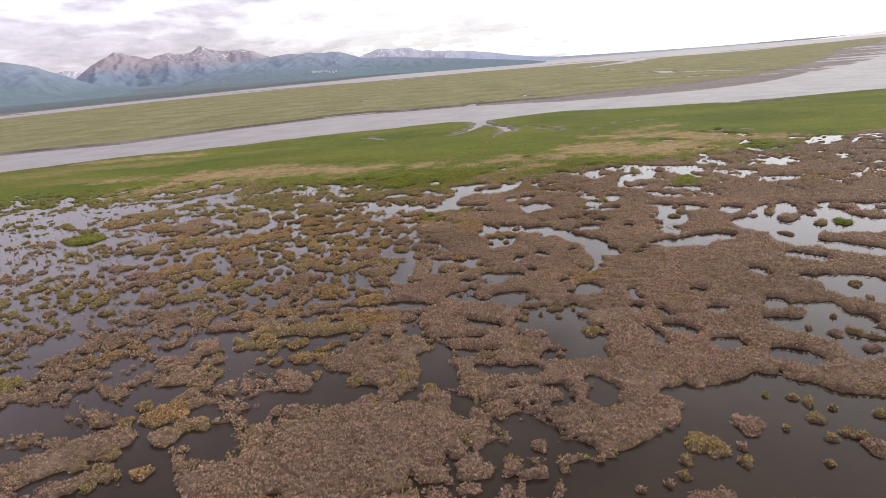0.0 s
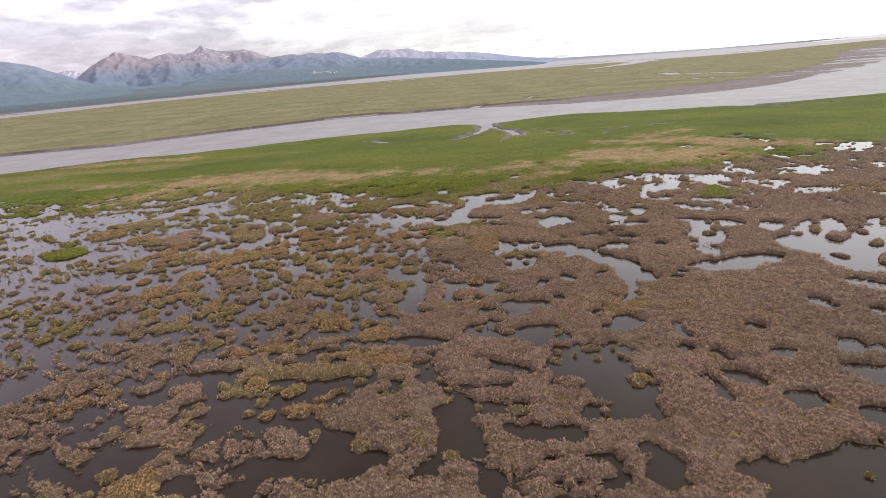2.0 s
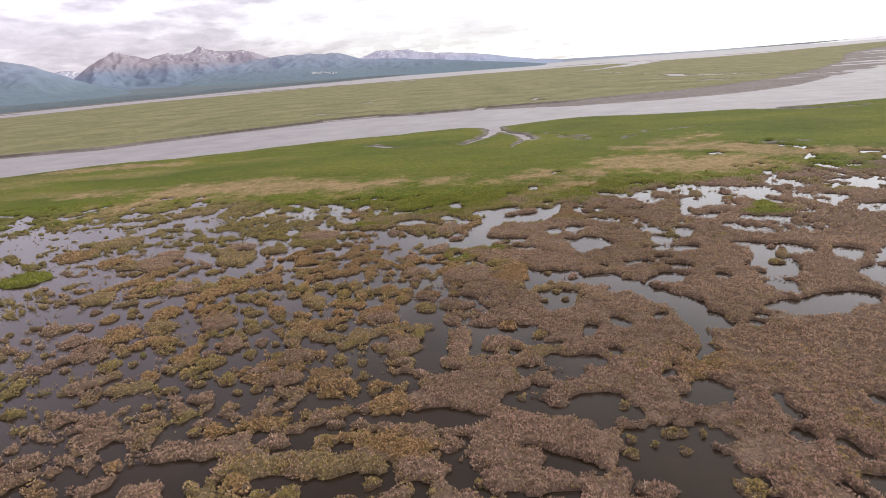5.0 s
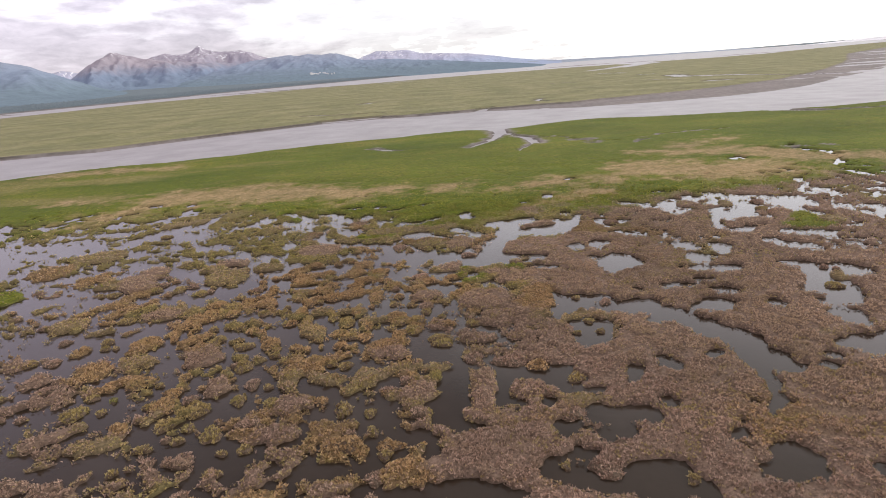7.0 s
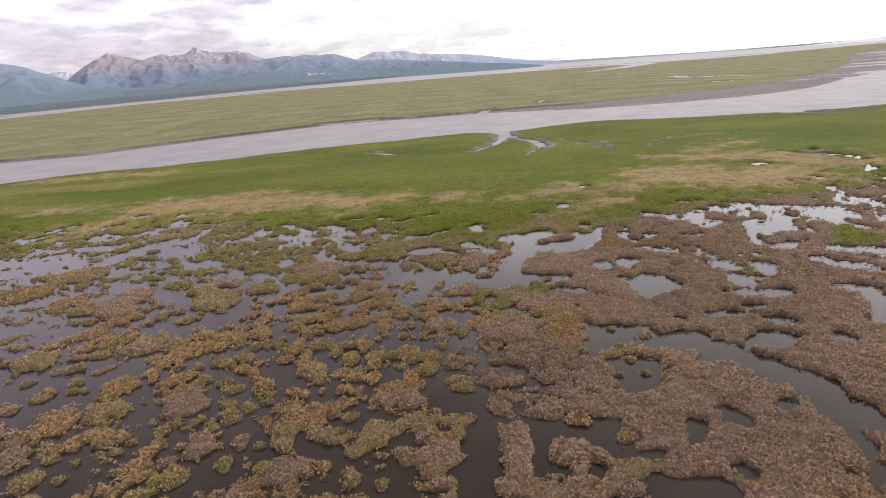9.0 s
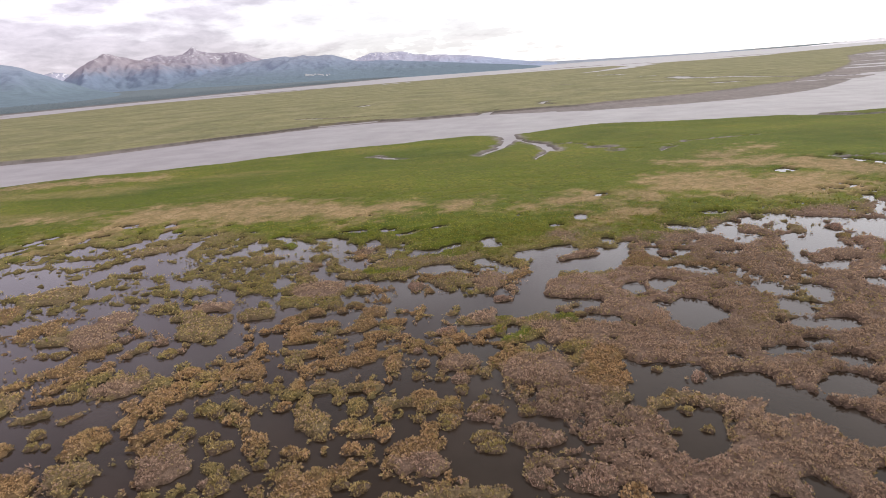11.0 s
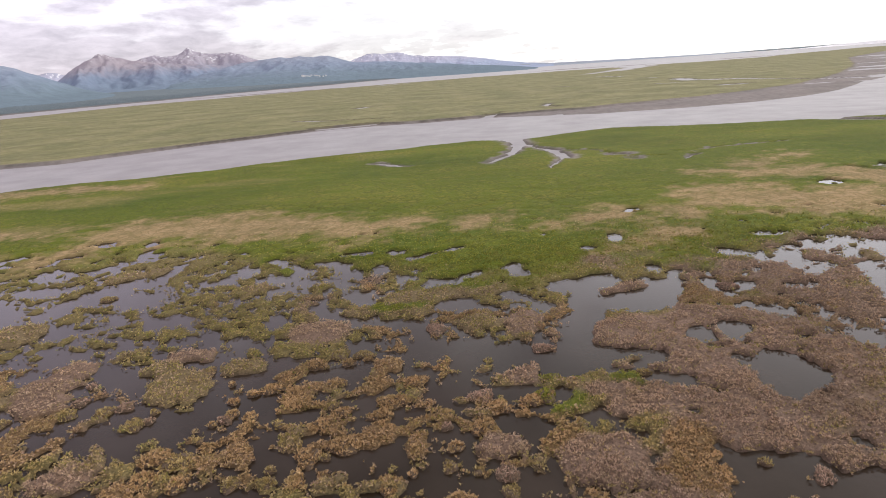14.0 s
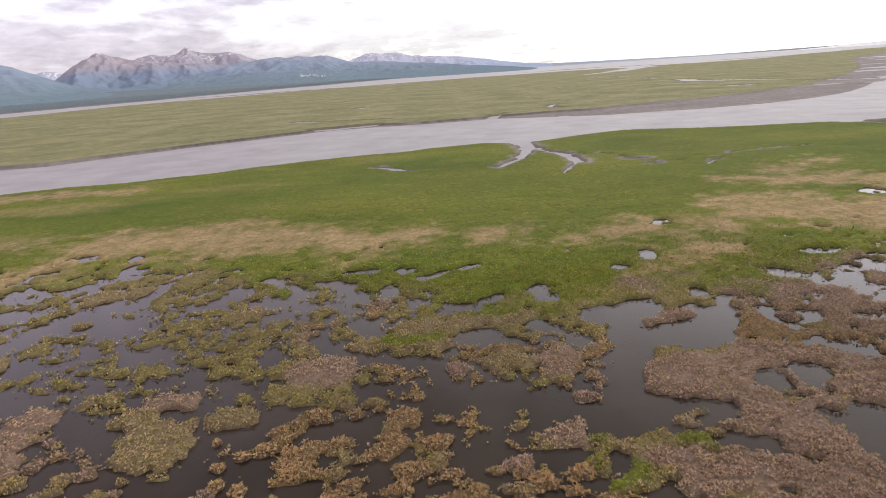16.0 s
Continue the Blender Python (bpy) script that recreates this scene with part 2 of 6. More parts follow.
WATER_C = [
    (49.1, 123.8, 50.3, 125.6, 0.8),
    (-64.6, 111.6, -63.7, 111.6, 2.2),
    (59.3, 134.4, 62.5, 128.5, 0.2),
    (64.6, 133.2, 66.2, 135.2, 0.6),
    (14.1, 27.7, 23.6, 25.7, 1.47),
    (17.1, 24.9, 18.8, 24.9, 4.72),
    (9.4, 21.4, 17.1, 21.6, 2.57),
    (6.8, 21.3, 19.1, 19.9, 1.68),
    (9.9, 23.2, 13.4, 24.7, 1.27),
    (13.0, 28.6, 14.6, 27.9, 0.65),
    (33.7, 41.4, 33.2, 40.6, 2.68),
    (30.9, 44.0, 33.3, 42.7, 0.91),
    (28.3, 38.5, 27.5, 37.3, 1.24),
    (27.4, 38.5, 28.8, 36.3, 1.29),
    (26.5, 35.2, 27.3, 35.2, 2.02),
    (26.7, 34.4, 28.9, 32.8, 1.9),
    (26.2, 31.9, 27.6, 31.9, 1.26),
    (24.4, 35.6, 25.3, 34.6, 0.76),
    (19.2, 33.7, 19.3, 33.7, 1.07),
]
WATER_D = [
    (21.8, 31.9, 22.6, 31.4, 1.04),
    (27.9, 46.5, 27.5, 45.7, 0.76),
    (25.8, 39.8, 25.3, 39.0, 0.83),
    (24.0, 36.6, 24.3, 36.6, 0.95),
    (23.2, 55.2, 25.7, 54.9, 1.48),
    (26.2, 56.0, 29.0, 56.3, 1.55),
    (25.3, 59.7, 25.0, 58.9, 1.24),
    (35.6, 67.1, 34.5, 65.0, 1.16),
    (35.5, 59.4, 46.8, 56.3, 3.49),
    (36.2, 53.7, 37.7, 53.7, 2.76),
    (41.5, 64.0, 50.6, 61.3, 4.03),
    (38.1, 64.0, 36.6, 61.3, 1.88),
    (37.8, 50.7, 40.7, 48.3, 1.45),
    (33.1, 49.2, 34.5, 48.1, 1.11),
    (-0.8, 33.0, -0.8, 31.3, 1.14),
    (-2.2, 30.3, -1.2, 34.0, 0.5),
    (2.1, 33.0, 5.4, 32.1, 0.69),
    (0.8, 28.7, 1.0, 28.7, 0.9),
    (3.8, 29.9, 4.8, 28.8, 0.45),
]
WATER_E = [
    (6.5, 29.6, 6.4, 28.9, 0.92),
    (9.3, 29.0, 9.1, 28.3, 0.9),
    (9.2, 29.8, 8.8, 30.9, 0.4),
    (4.4, 25.4, 4.8, 25.4, 1.24),
    (2.4, 24.7, 5.8, 23.9, 0.6),
    (3.5, 26.5, 4.8, 24.9, 0.6),
    (4.7, 24.0, 6.8, 24.2, 0.66),
    (3.9, 21.7, 3.8, 21.2, 0.64),
    (-3.0, 29.1, -2.9, 29.1, 0.78),
    (-6.4, 25.3, -6.3, 24.5, 0.45),
    (-2.5, 30.3, -2.5, 30.1, 0.62),
    (-8.3, 31.1, -6.7, 31.2, 1.45),
    (-10.3, 30.7, -5.7, 31.1, 0.74),
    (-7.8, 32.7, -7.8, 32.7, 1.19),
    (-11.2, 35.4, -9.1, 33.6, 0.95),
    (-18.7, 29.0, -15.5, 23.2, 1.43),
    (-19.6, 23.3, -14.5, 22.7, 0.85),
    (-22.1, 24.0, -20.8, 24.3, 0.84),
    (-13.7, 27.3, -13.3, 26.1, 1.15),
]
WATER_F = [
    (-16.2, 27.6, -13.8, 27.3, 0.73),
    (-15.5, 30.0, -15.3, 29.5, 1.03),
    (-11.8, 29.4, -11.5, 28.6, 0.78),
    (-11.9, 31.2, -9.4, 30.6, 0.87),
    (-19.8, 32.6, -19.1, 32.6, 1.69),
    (-20.7, 30.9, -18.9, 29.5, 0.79),
    (-15.8, 33.6, -14.7, 35.1, 0.71),
    (-27.9, 29.2, -25.2, 30.5, 1.17),
    (-29.0, 31.6, -27.1, 31.0, 1.24),
    (-26.2, 30.0, -25.0, 30.0, 1.17),
    (-24.0, 28.7, -22.3, 28.8, 0.86),
    (-25.5, 26.0, -24.6, 26.7, 0.73),
    (-21.0, 28.3, -20.3, 28.3, 0.75),
    (-32.3, 41.0, -32.2, 41.0, 1.87),
    (-32.2, 38.3, -30.9, 40.3, 0.81),
    (-23.7, 34.7, -23.4, 34.7, 0.99),
    (-24.8, 32.7, -21.9, 31.1, 0.67),
    (-9.9, 26.4, -9.5, 26.4, 0.62),
    (-8.9, 22.8, -8.8, 22.7, 0.62),
]
WATER_G = [
    (-10.9, 24.8, -10.8, 24.5, 0.43),
    (-32.8, 36.7, -31.2, 36.9, 0.73),
]
MATS_C = [
    (15.8, 25.2, 15.8, 25.1, 0.81, 'b'),
    (12.8, 24.0, 12.7, 23.9, 0.79, 'y'),
    (13.5, 23.8, 13.3, 23.3, 0.56, 'y'),
    (11.6, 22.9, 11.5, 22.7, 0.3, 'y'),
    (11.0, 21.8, 11.0, 21.7, 0.28, 'y'),
    (11.2, 20.4, 12.2, 20.4, 0.55, 'b'),
    (14.7, 23.6, 14.6, 23.4, 0.24, 'b'),
    (14.3, 22.5, 14.2, 22.3, 0.34, 'y'),
    (19.4, 27.3, 19.5, 27.3, 0.29, 'y'),
    (20.1, 27.0, 19.8, 26.5, 0.27, 'y'),
    (19.5, 25.3, 19.5, 25.3, 0.46, 'y'),
    (18.1, 27.7, 18.1, 27.6, 0.14, 'g'),
    (20.9, 26.1, 20.9, 26.1, 0.21, 'y'),
    (19.2, 23.7, 19.2, 23.7, 0.33, 'y'),
    (20.1, 24.0, 20.4, 24.1, 0.29, 'y'),
    (20.5, 23.7, 20.9, 23.7, 0.29, 'y'),
    (20.9, 22.9, 20.8, 22.7, 0.61, 'b'),
    (17.9, 21.9, 18.0, 21.9, 0.16, 'y'),
    (22.8, 25.3, 23.0, 25.3, 0.32, 'y'),
]
MATS_D = [
    (10.1, 21.3, 10.1, 21.2, 0.19, 'b'),
    (8.7, 21.0, 8.7, 21.0, 0.17, 'b'),
    (17.5, 24.7, 17.5, 24.6, 0.16, 'y'),
    (33.4, 42.1, 33.2, 41.8, 0.46, 'y'),
    (32.5, 39.3, 32.3, 39.0, 0.29, 'y'),
    (26.5, 34.2, 26.4, 34.1, 0.45, 'b'),
    (27.7, 34.1, 28.7, 33.0, 0.45, 'y'),
    (28.0, 36.7, 27.9, 36.6, 0.2, 'y'),
    (27.0, 31.9, 27.5, 31.9, 0.39, 'b'),
    (25.3, 35.4, 25.2, 35.1, 0.2, 'y'),
    (38.7, 61.2, 39.1, 61.2, 1.15, 'b'),
    (43.6, 65.1, 43.0, 64.3, 0.83, 'b'),
    (42.4, 62.2, 42.2, 61.8, 0.52, 'b'),
    (41.4, 59.1, 40.8, 58.2, 0.6, 'y'),
    (43.7, 58.8, 42.9, 57.7, 0.7, 'g'),
    (39.4, 53.4, 42.9, 52.1, 1.56, 'b'),
    (46.7, 64.2, 47.8, 63.0, 0.89, 'b'),
    (47.3, 60.5, 48.6, 59.6, 1.17, 'b'),
    (38.9, 64.6, 38.2, 63.3, 0.54, 'y'),
]
MATS_E = [
    (35.5, 56.0, 36.0, 55.2, 0.4, 'b'),
    (-1.3, 30.9, -1.3, 30.7, 0.47, 'y'),
    (4.6, 24.6, 4.6, 24.6, 0.46, 'b'),
    (-11.5, 33.7, -9.5, 32.0, 0.74, 'b'),
    (-9.1, 33.7, -9.0, 33.1, 0.3, 'y'),
    (-6.2, 32.3, -6.2, 32.3, 0.64, 'y'),
    (-4.9, 32.8, -4.6, 32.8, 0.94, 'b'),
    (-2.8, 32.6, -2.8, 31.9, 0.71, 'y'),
    (-18.0, 29.9, -17.8, 29.9, 1.28, 'o'),
    (-19.7, 31.0, -19.7, 31.0, 0.58, 'y'),
    (-16.8, 27.3, -16.8, 27.2, 0.85, 'b'),
    (-16.7, 24.5, -16.4, 24.5, 0.48, 'o'),
    (-18.8, 24.7, -18.7, 24.5, 0.31, 'y'),
    (-18.0, 24.6, -17.8, 24.4, 0.25, 'y'),
    (-19.1, 26.1, -19.1, 26.0, 0.38, 'y'),
    (-21.9, 29.6, -21.7, 29.6, 0.46, 'y'),
    (-20.1, 29.3, -20.0, 29.2, 0.57, 'y'),
    (-18.9, 23.7, -18.9, 23.6, 0.35, 'y'),
    (-16.4, 28.3, -15.1, 28.4, 0.69, 'y'),
]
MATS_F = [
    (-17.9, 31.4, -17.2, 32.3, 0.35, 'b'),
    (-19.9, 34.1, -17.7, 34.5, 0.62, 'b'),
    (-23.0, 25.5, -19.8, 27.6, 1.24, 'b'),
    (-21.1, 23.5, -19.6, 24.0, 0.6, 'b'),
    (-23.9, 24.2, -23.1, 24.8, 0.73, 'b'),
    (-11.8, 23.7, -7.6, 23.9, 1.67, 'b'),
    (-6.9, 26.0, -3.0, 26.1, 3.21, 'b'),
    (3.6, 29.2, 6.2, 29.3, 0.68, 'b'),
]
WATER_H = [
    (-21.1, 39.8, -21.0, 39.8, 1.89),
    (-21.9, 41.5, -17.0, 40.5, 1.0),
    (-17.2, 40.2, -17.1, 39.8, 1.57),
    (-17.2, 36.6, -11.1, 35.7, 1.29),
    (-15.1, 36.5, -13.3, 36.5, 1.37),
    (-21.6, 38.0, -19.0, 37.8, 1.0),
    (-14.1, 43.0, -11.6, 42.1, 0.86),
    (-18.7, 44.4, -17.0, 43.9, 1.13),
    (-18.3, 45.4, -17.8, 48.3, 0.45),
    (-22.9, 47.1, -22.5, 46.2, 1.08),
    (-24.4, 47.5, -22.4, 47.7, 0.96),
    (-30.4, 48.6, -26.6, 47.8, 0.93),
    (-32.7, 53.0, -31.8, 51.6, 0.98),
    (-37.8, 53.0, -37.4, 54.4, 0.63),
    (-34.3, 47.2, -33.1, 47.8, 1.09),
    (-31.8, 44.0, -29.9, 44.4, 1.0),
    (-29.6, 43.4, -27.0, 43.4, 0.64),
    (-23.4, 40.7, -23.2, 40.4, 0.65),
    (-22.2, 36.7, -21.8, 36.7, 0.66),
]
WATER_I = [
    (-24.9, 36.6, -24.6, 37.4, 0.35),
    (-23.1, 43.1, -20.8, 41.4, 0.67),
    (-17.8, 48.3, -16.0, 46.5, 0.77),
    (-13.8, 39.6, -11.8, 38.5, 0.77),
    (-12.1, 37.2, -10.5, 37.5, 0.68),
    (-19.5, 43.9, -19.5, 43.9, 0.93),
    (-12.0, 39.2, -7.5, 38.5, 0.87),
    (-6.7, 39.7, -6.6, 39.2, 0.91),
    (-10.3, 37.4, -7.3, 37.4, 0.72),
    (-5.3, 44.6, -1.7, 43.5, 0.77),
    (-8.2, 44.1, -5.3, 43.9, 0.54),
    (-2.5, 39.2, -2.5, 38.9, 1.26),
    (-3.4, 40.7, -2.4, 41.7, 0.67),
    (0.6, 40.3, 3.3, 39.2, 0.76),
    (-1.6, 37.5, -0.6, 36.1, 0.5),
    (-1.4, 35.6, 2.8, 34.6, 0.83),
    (-1.1, 34.7, -0.3, 34.8, 0.82),
    (-0.1, 37.4, 2.2, 37.2, 0.35),
    (0.3, 45.6, 1.7, 44.4, 0.87),
]
WATER_J = [
    (1.0, 44.8, 5.9, 43.2, 0.84),
    (3.4, 44.2, 6.2, 44.5, 0.95),
    (4.7, 42.7, 5.2, 42.7, 0.76),
    (-9.0, 46.7, -8.2, 46.8, 1.21),
    (-12.3, 42.8, -9.6, 43.8, 0.76),
    (-12.4, 46.1, -10.8, 45.9, 0.74),
    (6.7, 38.5, 8.6, 38.5, 2.3),
    (6.3, 41.3, 10.7, 40.8, 0.84),
    (10.3, 41.5, 10.8, 40.3, 0.49),
    (9.2, 35.6, 9.2, 35.6, 2.0),
    (6.6, 33.9, 10.1, 33.6, 0.69),
    (9.7, 38.3, 10.5, 37.3, 0.82),
    (6.0, 43.9, 7.1, 43.1, 0.78),
    (12.4, 44.9, 12.3, 44.7, 0.99),
    (10.8, 44.0, 11.9, 44.5, 0.66),
    (15.6, 44.0, 16.0, 42.0, 0.4),
    (15.3, 40.5, 15.1, 40.1, 0.63),
    (16.9, 39.6, 17.1, 38.5, 0.36),
    (16.6, 36.1, 16.8, 36.1, 0.98),
]
WATER_K = [
    (14.5, 36.6, 14.7, 34.7, 0.29),
    (14.8, 34.4, 14.7, 34.3, 0.47),
    (20.8, 39.2, 20.9, 39.2, 0.89),
    (20.9, 43.1, 20.8, 42.9, 0.62),
]
MATS_G = [
    (-18.9, 38.9, -18.6, 38.3, 0.92, 'b'),
    (-19.3, 37.3, -18.4, 37.9, 0.4, 'b'),
    (-17.7, 35.9, -16.9, 36.7, 0.39, 'b'),
    (-21.0, 36.6, -18.9, 36.6, 0.55, 'b'),
    (-16.0, 38.3, -15.8, 38.3, 0.39, 'y'),
    (-16.1, 39.0, -13.6, 38.3, 0.42, 'y'),
    (-14.3, 39.5, -14.2, 39.2, 0.77, 'o'),
    (-12.8, 38.5, -12.7, 38.5, 0.42, 'y'),
    (-15.0, 40.4, -12.7, 40.7, 0.58, 'y'),
    (-11.3, 38.3, -11.3, 38.3, 0.54, 'y'),
    (-16.8, 42.5, -16.8, 42.5, 0.97, 'b'),
    (-13.2, 37.2, -13.2, 37.1, 0.41, 'y'),
    (-20.6, 41.8, -18.0, 42.1, 0.36, 'b'),
    (-17.0, 44.1, -12.8, 44.9, 0.64, 'o'),
    (-13.3, 42.7, -13.0, 42.7, 0.71, 'b'),
    (-12.4, 40.6, -11.7, 40.7, 0.64, 'y'),
    (-28.9, 43.7, -28.8, 43.4, 0.36, 'b'),
    (-22.5, 39.2, -21.2, 40.3, 0.43, 'b'),
    (-10.5, 36.0, -10.5, 35.8, 0.68, 'o'),
]
MATS_H = [
    (-13.8, 36.0, -13.6, 36.0, 0.32, 'y'),
    (-21.0, 43.0, -20.7, 45.9, 0.19, 'y'),
    (-17.2, 46.5, -17.0, 46.5, 0.44, 'y'),
    (3.1, 45.2, 3.3, 45.2, 0.79, 'b'),
    (1.2, 45.5, 1.2, 45.4, 0.24, 'y'),
    (-0.1, 42.4, 1.8, 42.4, 1.01, 'b'),
    (-0.7, 42.9, 2.9, 41.3, 0.66, 'b'),
    (4.1, 42.4, 4.0, 41.6, 0.74, 'b'),
    (4.2, 40.3, 4.1, 39.8, 0.66, 'b'),
    (-1.5, 40.1, -1.5, 40.1, 0.78, 'b'),
    (-0.2, 40.0, 0.8, 40.0, 0.68, 'b'),
    (-0.7, 38.5, 2.0, 38.0, 0.39, 'b'),
    (0.6, 36.5, 1.5, 36.5, 0.71, 'b'),
    (2.3, 36.2, 2.2, 35.8, 0.52, 'b'),
    (0.4, 35.1, 0.4, 35.0, 0.25, 'y'),
    (3.3, 38.0, 4.4, 38.1, 0.88, 'b'),
    (3.7, 36.3, 3.7, 36.2, 0.76, 'b'),
    (2.2, 34.4, 3.3, 34.4, 0.45, 'y'),
    (-6.3, 41.6, -5.3, 41.7, 0.97, 'b'),
]
MATS_I = [
    (-5.3, 39.9, -4.8, 39.9, 0.97, 'b'),
    (-3.2, 41.5, -3.1, 41.5, 0.64, 'b'),
    (-9.0, 42.6, -5.1, 41.3, 0.68, 'o'),
    (-12.1, 40.9, -7.3, 40.2, 0.56, 'y'),
    (-10.3, 42.4, -10.2, 42.4, 0.68, 'y'),
    (-11.4, 38.6, -11.3, 38.5, 0.6, 'y'),
    (-10.7, 36.2, -9.4, 36.3, 0.51, 'o'),
    (-9.6, 37.1, -7.9, 37.6, 0.29, 'o'),
    (-7.2, 38.9, -7.2, 38.9, 0.46, 'y'),
    (-1.9, 38.5, -1.9, 38.3, 0.17, 'y'),
    (-1.4, 37.2, -1.3, 37.2, 0.21, 'y'),
    (-7.1, 35.7, -3.7, 35.8, 1.27, 'b'),
    (-3.8, 36.5, -2.4, 36.5, 0.98, 'b'),
    (-7.0, 37.0, -5.6, 38.0, 0.45, 'b'),
    (-7.3, 45.8, -5.0, 45.9, 1.01, 'o'),
    (-4.3, 46.1, -1.1, 46.2, 1.31, 'b'),
    (-8.4, 45.5, -8.4, 45.4, 0.5, 'b'),
    (6.2, 37.1, 6.3, 37.1, 0.84, 'b'),
    (6.7, 35.6, 6.9, 35.6, 0.46, 'b'),
]
MATS_J = [
    (7.2, 34.9, 7.9, 34.7, 0.28, 'b'),
    (5.2, 34.9, 5.7, 34.9, 0.68, 'b'),
    (3.8, 34.2, 4.9, 34.3, 0.47, 'b'),
    (6.3, 41.0, 6.3, 41.0, 0.3, 'y'),
    (6.0, 39.9, 6.0, 39.9, 0.4, 'y'),
    (4.7, 38.6, 4.7, 38.4, 0.28, 'y'),
    (6.4, 42.4, 6.4, 42.4, 0.51, 'b'),
    (7.0, 44.2, 6.9, 43.9, 0.26, 'y'),
    (8.4, 41.3, 9.0, 41.3, 0.44, 'y'),
    (8.7, 39.8, 8.7, 39.8, 0.28, 'y'),
    (7.7, 34.1, 7.6, 33.8, 0.28, 'b'),
    (10.6, 37.0, 10.5, 36.9, 0.71, 'y'),
    (10.2, 41.2, 10.1, 40.9, 0.17, 'y'),
    (7.4, 40.5, 7.4, 40.4, 0.15, 'y'),
]
WATER_L = [
    (64.0, 130.0, 66.5, 125.0, 1.23),
    (66.2, 124.5, 66.1, 119.8, 0.99),
    (62.1, 116.1, 62.2, 114.4, 1.06),
    (58.9, 108.9, 59.1, 103.7, 0.94),
    (-4.1, 58.8, -4.4, 49.3, 0.92),
    (-6.7, 48.4, -5.5, 48.7, 0.6),
    (-1.1, 54.1, -1.5, 51.4, 0.7),
    (-1.0, 55.0, 2.9, 54.5, 0.86),
    (2.3, 53.4, 2.3, 53.4, 0.83),
    (-2.0, 57.1, -1.4, 55.7, 0.42),
    (-5.5, 58.5, -5.5, 57.9, 1.55),
    (-12.3, 56.8, -9.0, 56.4, 0.75),
    (-14.2, 55.3, -12.2, 54.0, 0.71),
    (-12.5, 52.3, -12.3, 51.3, 1.01),
    (-12.8, 50.0, -12.8, 49.9, 0.8),
    (-10.2, 51.8, -10.0, 50.4, 0.96),
    (-8.5, 51.0, -8.4, 49.9, 0.79),
    (-9.3, 54.2, -8.3, 54.2, 0.71),
    (-9.0, 51.9, -8.2, 51.9, 0.59),
]
WATER_M = [
    (-9.8, 49.0, -9.8, 48.7, 0.77),
    (14.4, 59.0, 15.4, 57.3, 1.25),
    (15.1, 56.8, 15.3, 53.6, 0.77),
    (15.0, 53.1, 15.0, 51.0, 0.51),
    (3.5, 49.7, 6.8, 49.1, 0.77),
    (4.7, 48.3, 4.7, 48.2, 0.98),
    (2.0, 48.5, 2.5, 48.5, 0.89),
    (1.6, 46.5, 2.7, 46.5, 0.53),
    (12.2, 45.5, 12.7, 45.5, 0.66),
    (10.1, 54.9, 9.8, 54.2, 0.72),
    (7.6, 53.8, 7.2, 53.0, 0.6),
    (13.0, 55.3, 12.9, 55.0, 0.6),
    (3.2, 54.5, 3.8, 52.4, 0.36),
    (2.5, 52.4, 4.7, 51.8, 0.55),
    (14.8, 49.9, 13.8, 49.3, 0.47),
    (20.7, 54.7, 20.5, 54.3, 0.61),
    (19.3, 53.2, 19.2, 53.0, 0.68),
    (8.1, 50.3, 8.1, 50.2, 0.56),
    (31.9, 96.2, 39.8, 92.2, 3.7),
]
WATER_N = [
    (32.7, 89.5, 30.7, 85.8, 3.34),
    (29.6, 85.0, 28.1, 82.2, 1.93),
    (32.0, 99.5, 34.4, 98.0, 1.29),
    (38.3, 89.8, 40.0, 85.3, 1.17),
    (47.5, 97.2, 46.4, 95.6, 2.24),
    (33.3, 79.9, 37.8, 77.3, 1.59),
    (29.7, 77.3, 31.8, 74.7, 1.16),
    (24.0, 76.8, 23.3, 75.3, 1.23),
    (20.4, 74.3, 19.9, 73.3, 1.19),
    (21.0, 77.9, 20.6, 77.1, 0.95),
    (12.7, 74.3, 12.7, 74.2, 2.39),
    (27.3, 70.6, 29.0, 69.6, 1.2),
    (28.1, 67.6, 26.1, 64.8, 1.13),
    (28.6, 65.2, 26.7, 62.5, 1.26),
    (28.6, 68.3, 31.5, 68.4, 1.72),
    (25.1, 62.2, 26.8, 61.7, 0.89),
    (18.9, 65.3, 19.0, 65.3, 1.07),
    (16.7, 63.0, 17.1, 63.0, 1.29),
    (21.3, 62.5, 21.5, 62.5, 0.9),
]
WATER_O = [
    (44.5, 88.0, 45.7, 86.3, 1.39),
    (39.0, 82.1, 41.0, 81.6, 1.28),
    (-39.2, 64.2, -31.9, 62.3, 2.26),
    (-34.1, 59.5, -33.5, 59.5, 1.69),
    (-27.5, 53.8, -24.0, 52.4, 1.54),
    (-26.8, 61.7, -22.9, 55.0, 1.05),
    (-23.1, 56.3, -20.6, 53.7, 0.88),
    (-18.7, 52.4, -17.7, 53.4, 0.95),
    (-19.3, 57.8, -16.4, 54.3, 0.83),
    (-20.3, 48.9, -16.5, 48.2, 0.88),
    (-23.2, 50.5, -21.8, 49.5, 0.79),
    (-20.0, 51.6, -17.1, 49.1, 0.49),
    (-30.2, 52.5, -29.8, 52.5, 0.89),
    (-26.5, 51.3, -26.5, 51.2, 1.24),
    (-18.2, 53.8, -18.0, 53.0, 1.26),
    (-18.0, 56.3, -15.0, 53.1, 0.9),
    (-39.5, 63.3, -35.8, 63.7, 1.46),
]
